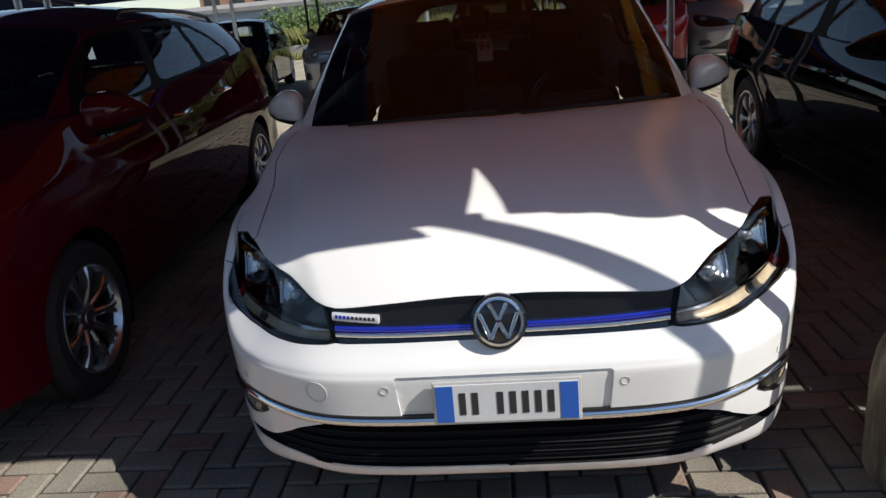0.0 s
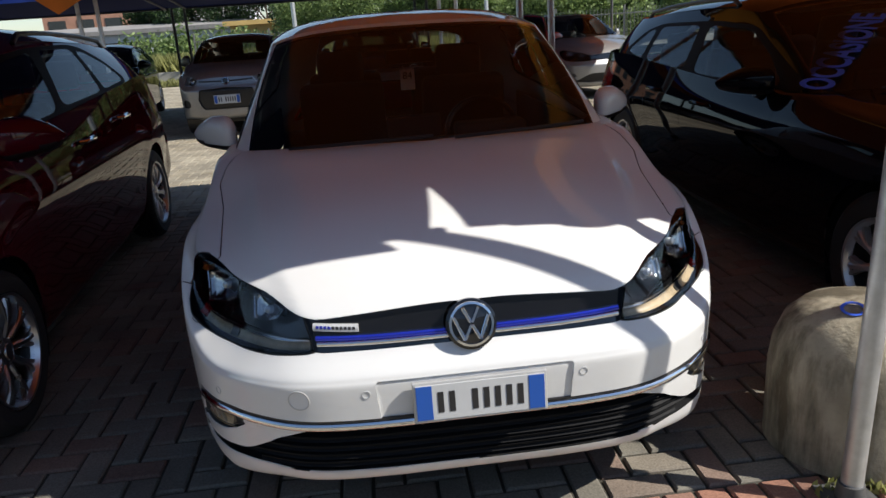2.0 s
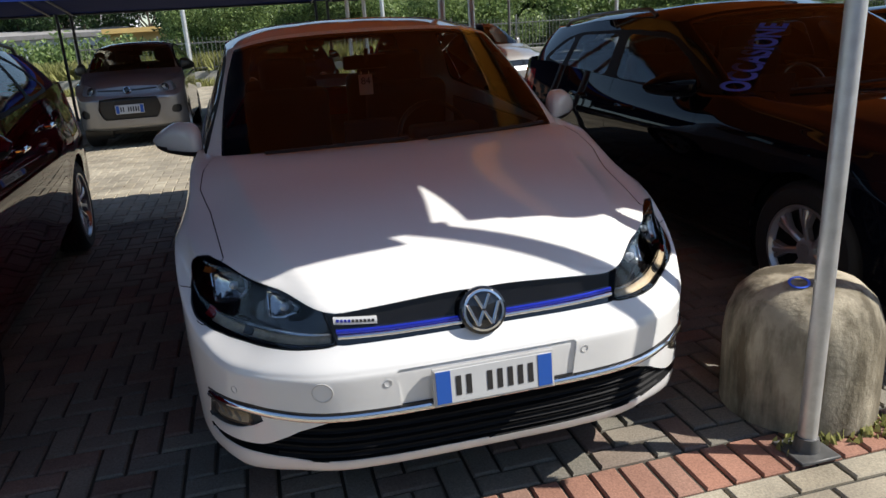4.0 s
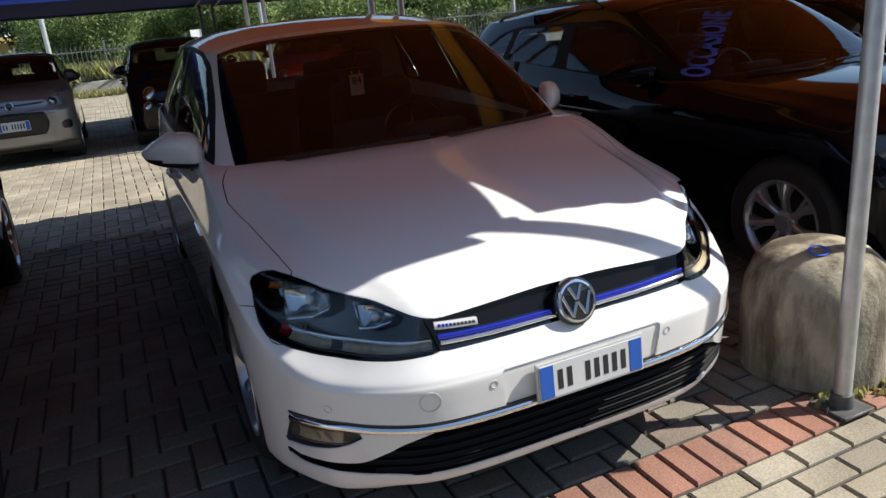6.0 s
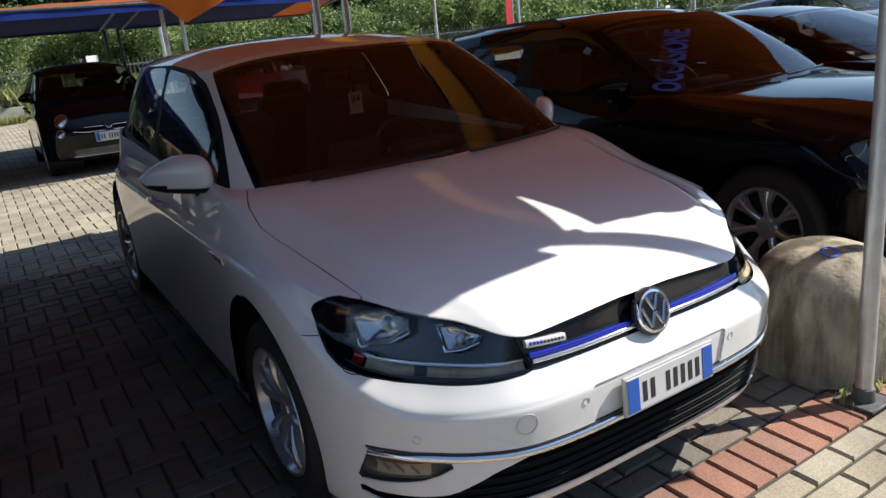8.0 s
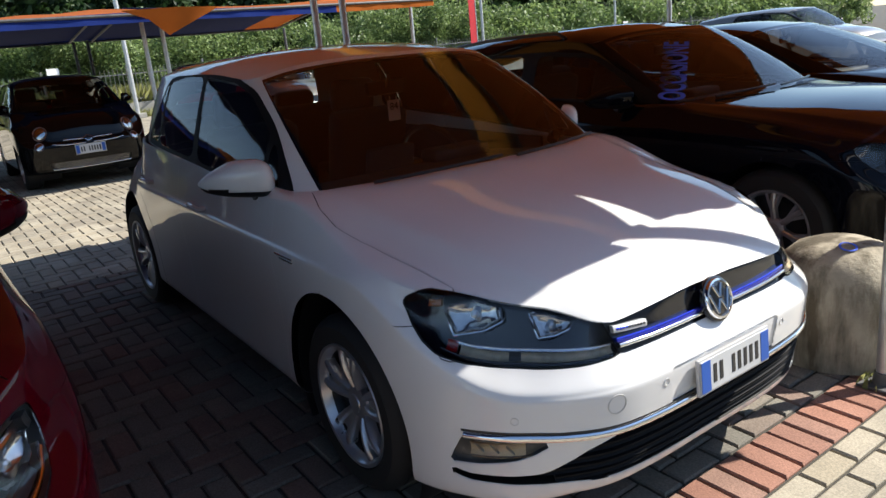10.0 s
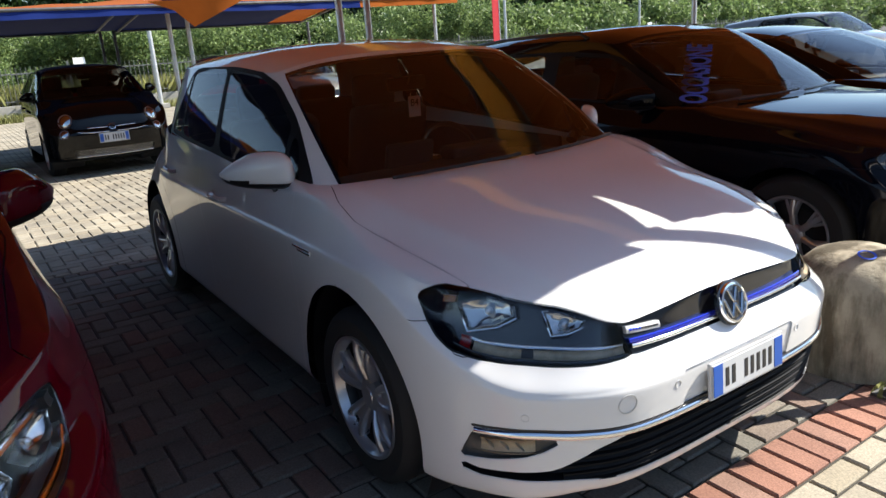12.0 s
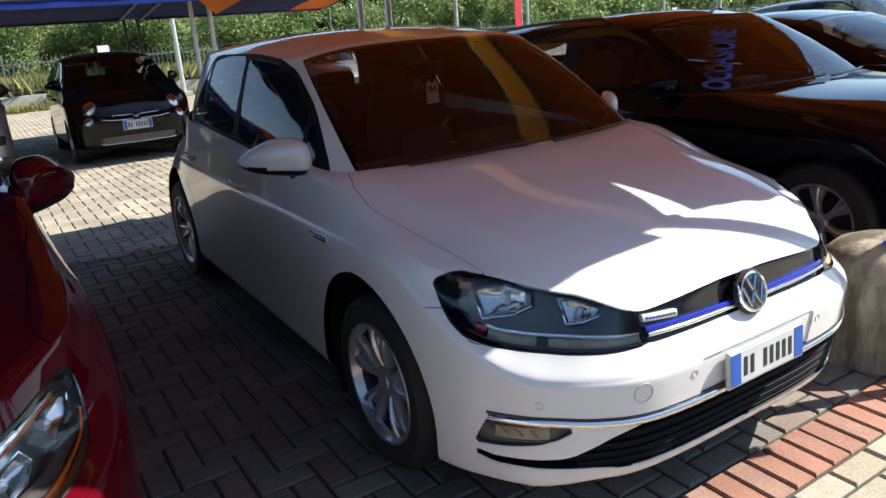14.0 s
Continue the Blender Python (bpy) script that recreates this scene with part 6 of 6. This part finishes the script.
def leaves(centres, radii, count, size, squash=1.0):
    """Small folded leaves scattered in clumps about the centres."""
    cs, rs = np.asarray(centres, float), np.asarray(radii, float)
    pick = rng.choice(len(cs), count, p=rs**2 / np.sum(rs**2))
    d = rng.normal(size=(count, 3))
    d /= np.linalg.norm(d, axis=1, keepdims=True)
    r = rs[pick] * rng.uniform(0.45, 1.05, count)
    c = cs[pick] + d * r[:, None] * np.array([1, 1, squash])
    ax = rng.normal(size=(count, 3))
    ax /= np.linalg.norm(ax, axis=1, keepdims=True)
    bx = np.cross(ax, rng.normal(size=(count, 3)))
    bx /= np.linalg.norm(bx, axis=1, keepdims=True)
    s = size * rng.uniform(0.6, 1.4, count)[:, None]
    V = np.stack([c - ax * s, c + bx * s * 0.45, c + ax * s, c - bx * s * 0.45], 1).reshape(-1, 3)
    F = np.arange(count * 4).reshape(-1, 4)
    return V, F


def leaf_mesh(name, V, F, mat, parent=None):
    me = bpy.data.meshes.new(name)
    me.vertices.add(len(V))
    me.vertices.foreach_set("co", V.ravel())
    me.loops.add(F.size)
    me.loops.foreach_set("vertex_index", F.ravel())
    me.polygons.add(len(F))
    me.polygons.foreach_set("loop_start", np.arange(0, F.size, 4))
    me.update(calc_edges=True)
    me.materials.append(mat)
    ob = new(name, me)
    ob.parent = parent
    return ob


def hedge(x0, x1, y, z, depth, n, mat, label, size=0.10):
    k = int((x1 - x0) / 0.7)
    cs = [(x0 + (x1 - x0) * (i + rng.uniform(-0.5, 0.5)) / k, y + rng.uniform(-depth, depth), z * rng.uniform(0.15, 0.85)) for i in range(k) for _ in range(max(4, round(z * 1.4)))]
    rs = [rng.uniform(0.4, 0.95) for _ in cs]
    V, F = leaves(cs, rs, n, size)
    V[:, 2] = np.maximum(V[:, 2], 0.02)
    return tagged(leaf_mesh("hedge", V, F, mat), label, "hedge", "", "stuff")


hedge(-2.5, 8, 27.5, 3.6, 1.3, 95000, LEAF, "overgrown green hedge behind the fence", 0.055)
hedge(8, 22, 27.5, 3.6, 1.3, 60000, LEAF, "tall bright green shrubs behind the fence", 0.07)
hedge(22, 62, 28.0, 3.4, 1.5, 60000, LEAF, "leafy green shrubs behind the fence", 0.12)
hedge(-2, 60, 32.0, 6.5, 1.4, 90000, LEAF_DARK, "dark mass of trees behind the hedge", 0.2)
hedge(-9, -2.5, 30.0, 1.9, 1.2, 8000, LEAF, "ragged green hedge at the meadow's edge")
hedge(3, 9, 31.0, 4.0, 1.5, 12000, LEAF_PALE, "tall pale green bushes behind the fence")


def tree(x, y, h, r, mat, label):
    root = thing("tree", label, "tree", "trees behind the fence", "", pose(x, y, 0))
    bm = bmesh.new()
    rod(bm, (0, 0, -0.1), (0.1, 0.05, h * 0.45), 0.22, 0.14, 10)
    tips = []
    for i in range(7):
        a = i * 2.4
        e = (0.1 + r * 0.6 * math.cos(a), r * 0.6 * math.sin(a), h * (0.55 + 0.05 * i))
        rod(bm, (0.1, 0.05, h * (0.28 + 0.025 * i)), e, 0.08, 0.03, 7)
        tips.append(e)
    part("trunk", bm, BARK, root, "", True)
    cs = [(tx + rng.normal() * r * 0.35, ty + rng.normal() * r * 0.35, tz + rng.normal() * h * 0.1) for tx, ty, tz in tips for _ in range(6)]
    V, F = leaves(cs, [rng.uniform(0.5, 1.1) for _ in cs], 9000, 0.13)
    leaf_mesh("crown", V, F, mat, root)


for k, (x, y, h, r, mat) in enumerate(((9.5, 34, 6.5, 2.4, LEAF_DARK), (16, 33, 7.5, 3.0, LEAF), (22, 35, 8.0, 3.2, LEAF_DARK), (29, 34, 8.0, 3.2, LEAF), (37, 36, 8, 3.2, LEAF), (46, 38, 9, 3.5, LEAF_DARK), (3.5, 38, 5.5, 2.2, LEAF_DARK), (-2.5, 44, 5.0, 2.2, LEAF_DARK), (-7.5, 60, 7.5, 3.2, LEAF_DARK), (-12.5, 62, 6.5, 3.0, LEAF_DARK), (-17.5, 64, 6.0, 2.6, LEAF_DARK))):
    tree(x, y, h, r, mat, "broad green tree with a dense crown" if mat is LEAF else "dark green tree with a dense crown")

# kerb wall and picket fence
bm = bmesh.new()
box(bm, (58, 0.22, 0.5), pose(17, 25.3, 0.35), 0.02)
tagged(part("kerb_wall", bm, KERB, None), "low weathered concrete wall under the fence", "wall", "", "structure")
fence = thing("fence", "galvanised picket fence on a low concrete wall", "fence")
V0 = [(sx * 0.008, sy * 0.005, z) for z in (0.58, 1.70) for sx, sy in ((-1, -1), (1, -1), (1, 1), (-1, 1))] + [(0, 0, 1.76)]
F0 = [(0, 1, 5, 4), (1, 2, 6, 5), (2, 3, 7, 6), (3, 0, 4, 7), (4, 5, 8), (5, 6, 8), (6, 7, 8), (7, 4, 8)]
pk = bpy.data.meshes.new("picket")
pk.from_pydata(V0, [], F0)
pk.materials.append(FENCE_PAINT)
for i in range(290):
    o = new("picket", pk)
    o.parent = fence
    o.location = (-6.0 + 0.14 * i, 25.3, 0)
V, F = [], []
for i in range(290, 420):
    n = len(V)
    V += [(a - 6.0 + 0.14 * i, b + 25.3, c) for a, b, c in V0]
    F += [tuple(k + n for k in f) for f in F0]
tagged(link_mesh("far_pickets", V, F, FENCE_PAINT, fence, "", False), "", "", "", "stuff")
for zz in (0.72, 1.55):
    bm = bmesh.new()
    box(bm, (53, 0.03, 0.04), pose(20.5, 25.32, zz), 0.004, 1)
    part("rail", bm, FENCE_PAINT, fence)
for i in range(20):
    bm = bmesh.new()
    box(bm, (0.06, 0.06, 1.2), pose(-6 + 2.6 * i, 25.36, 1.25), 0.006, 1)
    part("fence_post", bm, FENCE_PAINT, fence)

for sx, sz in ((2.14, 1.80), (29.8, 1.72)):
    sign = thing("fence_sign", "small blank white sign wired to the fence", "sign", "signs on the fence", "", pose(sx, 25.27, sz))
    bm = bmesh.new()
    box(bm, (0.36, 0.012, 0.26), None, 0.003, 1)
    part("plate", bm, PAPER, sign)

# meadow with tufts
V = [(-300, 25.5, 0.02), (300, 25.5, 0.02), (300, 300, 0.02), (-300, 300, 0.02)]
tagged(link_mesh("meadow", V, [(0, 1, 2, 3)], MEADOW, None, "", False), "rough green and straw meadow beyond the fence", "grass", "", "structure")


def tufts(n, x0, x1, y0, y1, h):
    x, y = rng.uniform(x0, x1, n), rng.uniform(y0, y1, n)
    a = rng.uniform(0, 2 * math.pi, n)
    hh = h * rng.uniform(0.4, 1.2, n)
    lean = rng.normal(size=(n, 2)) * 0.3 * hh[:, None]
    b = np.stack([x, y, ground(y)], 1)
    dx = np.stack([np.cos(a) * 0.012, np.sin(a) * 0.012, np.zeros(n)], 1)
    mid = b + np.stack([lean[:, 0] * 0.4, lean[:, 1] * 0.4, hh * 0.6], 1)
    top = b + np.stack([lean[:, 0], lean[:, 1], hh], 1)
    V = np.stack([b - dx, b + dx, mid + dx * 0.7, top], 1).reshape(-1, 3)
    return V, np.arange(n * 4).reshape(-1, 4)


V, F = tufts(5000, -9, 8, 24.7, 25.15, 0.28)
tagged(leaf_mesh("weeds", V, F, STRAW), "straw and green weeds along the wall", "grass", "", "stuff")
V, F = (np.concatenate(p) if k == 0 else np.arange(38000 * 4).reshape(-1, 4) for k, p in enumerate(zip(tufts(18000, -9, 9, 25.5, 26.4, 1.0), tufts(20000, -14, 10, 26.4, 36, 0.9))))
tagged(leaf_mesh("long_grass", V, F, STRAW), "long straw-coloured grass in the meadow", "grass", "", "stuff")
V, F = tufts(160, 1.02, 1.6, -0.05, 0.06, 0.035)
tagged(leaf_mesh("joint_weeds", V, F, STRAW), "small dry weeds in the paving joints by the post", "grass", "", "stuff")


def building(name, x, y, w, d, h, mat, label, cols, rows, roof=ROOF_GREY, pitch=0.6, pane=None):
    root = thing(name, label, "building", "", "", pose(x, y, 0))
    bm = bmesh.new()
    box(bm, (w, d, h), pose(0, 0, h / 2))
    part("wall", bm, mat, root)
    bm = bmesh.new()
    box(bm, (w + 0.8, d + 0.8, 0.3), pose(0, 0, h + 0.15))
    if pitch:
        vs = [bm.verts.new(p) for p in ((-w / 2 - 0.4, -d / 2 - 0.4, h + 0.3), (w / 2 + 0.4, -d / 2 - 0.4, h + 0.3), (w / 2 + 0.4, d / 2 + 0.4, h + 0.3), (-w / 2 - 0.4, d / 2 + 0.4, h + 0.3), (-w / 2 + 0.5, 0, h + 0.3 + pitch), (w / 2 - 0.5, 0, h + 0.3 + pitch))]
        for f in ((0, 1, 5, 4), (2, 3, 4, 5), (1, 2, 5), (3, 0, 4)):
            bm.faces.new([vs[i] for i in f])
    part("roof", bm, roof, root)
    for i in range(cols):
        for j in range(rows):
            bm = bmesh.new()
            ww, hh = w / cols * 0.6, h / rows * 0.55
            box(bm, (ww, 0.12, hh), pose(-w / 2 + w / cols * (i + 0.5), -d / 2 - 0.02, h / rows * (j + 0.5)))
            part("window", bm, pane or DARK_PANE, root)


# plain wall added behind the camera, cutting the sky light from the front
bm = bmesh.new()
box(bm, (60, 0.3, 5.2), pose(0, -13.0, 2.4), 0.03, 1)
tagged(part("sky_block_wall", bm, WALL_PALE, None), "plain pale wall added out of view to block low sky light", "wall", "", "structure")
building("warehouse", -26, 62, 34, 12, 2.6, WALL_PALE, "long low pale grey warehouse beyond the meadow", 6, 1, ROOF_GREY, 0.5)
building("pavilion", -6.4, 52, 4.8, 4, 2.55, WALL_OCHRE, "ochre garage with two grey doors beyond the meadow", 2, 1, WALL_OCHRE, 0.0, ROOF_GREY)
building("apartment_block", -38, 120, 16, 12, 14, BRICK_RED, "distant brick-red apartment block", 4, 4, ROOF_GREY, 0)
building("apartment_block_pale", -24, 135, 12, 12, 10, WALL_PALE, "distant pale apartment block", 3, 3, ROOF_GREY, 0)
building("apartment_block_ochre", 16, 70, 14, 10, 12, BRICK_RED, "brick-red house front behind the trees", 4, 4, ROOF_GREY, 0)
banner = thing("red_banner", "narrow red advertising banner on a pole by the fence", "banner", "", "", pose(18.1, 23.6, 0.1))
bm = bmesh.new()
box(bm, (0.35, 0.02, 2.6), pose(0, 0, 2.6), 0.005, 1)
part("cloth", bm, RED_CLOTH, banner)
bm = bmesh.new()
rod(bm, (0.19, 0, 0), (0.19, 0, 4.0), 0.025)
part("pole", bm, STEEL, banner)

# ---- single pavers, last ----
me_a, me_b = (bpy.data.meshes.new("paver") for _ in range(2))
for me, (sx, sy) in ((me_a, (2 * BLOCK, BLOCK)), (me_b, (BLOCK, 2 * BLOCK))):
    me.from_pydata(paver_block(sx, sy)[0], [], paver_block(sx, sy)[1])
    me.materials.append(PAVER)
me_r = bpy.data.meshes.new("paver")
me_r.from_pydata(paver_block(BLOCK, 2 * BLOCK)[0], [], paver_block(BLOCK, 2 * BLOCK)[1])
me_r.materials.append(PAVER_RED)
for cells, meshes in ((near, (me_a, me_b)), (edge, (me_r, me_r))):
    for x, y, sx, sy in cells:
        o = new("paver", meshes[0] if sx > sy else meshes[1])
        o.parent = pavement
        o.location = (x, y, float(ground(y)) + random.uniform(-0.003, 0.002))
        o.rotation_euler = (radians(SLOPE) + random.uniform(-0.008, 0.008), random.uniform(-0.008, 0.008), random.uniform(-0.006, 0.006))
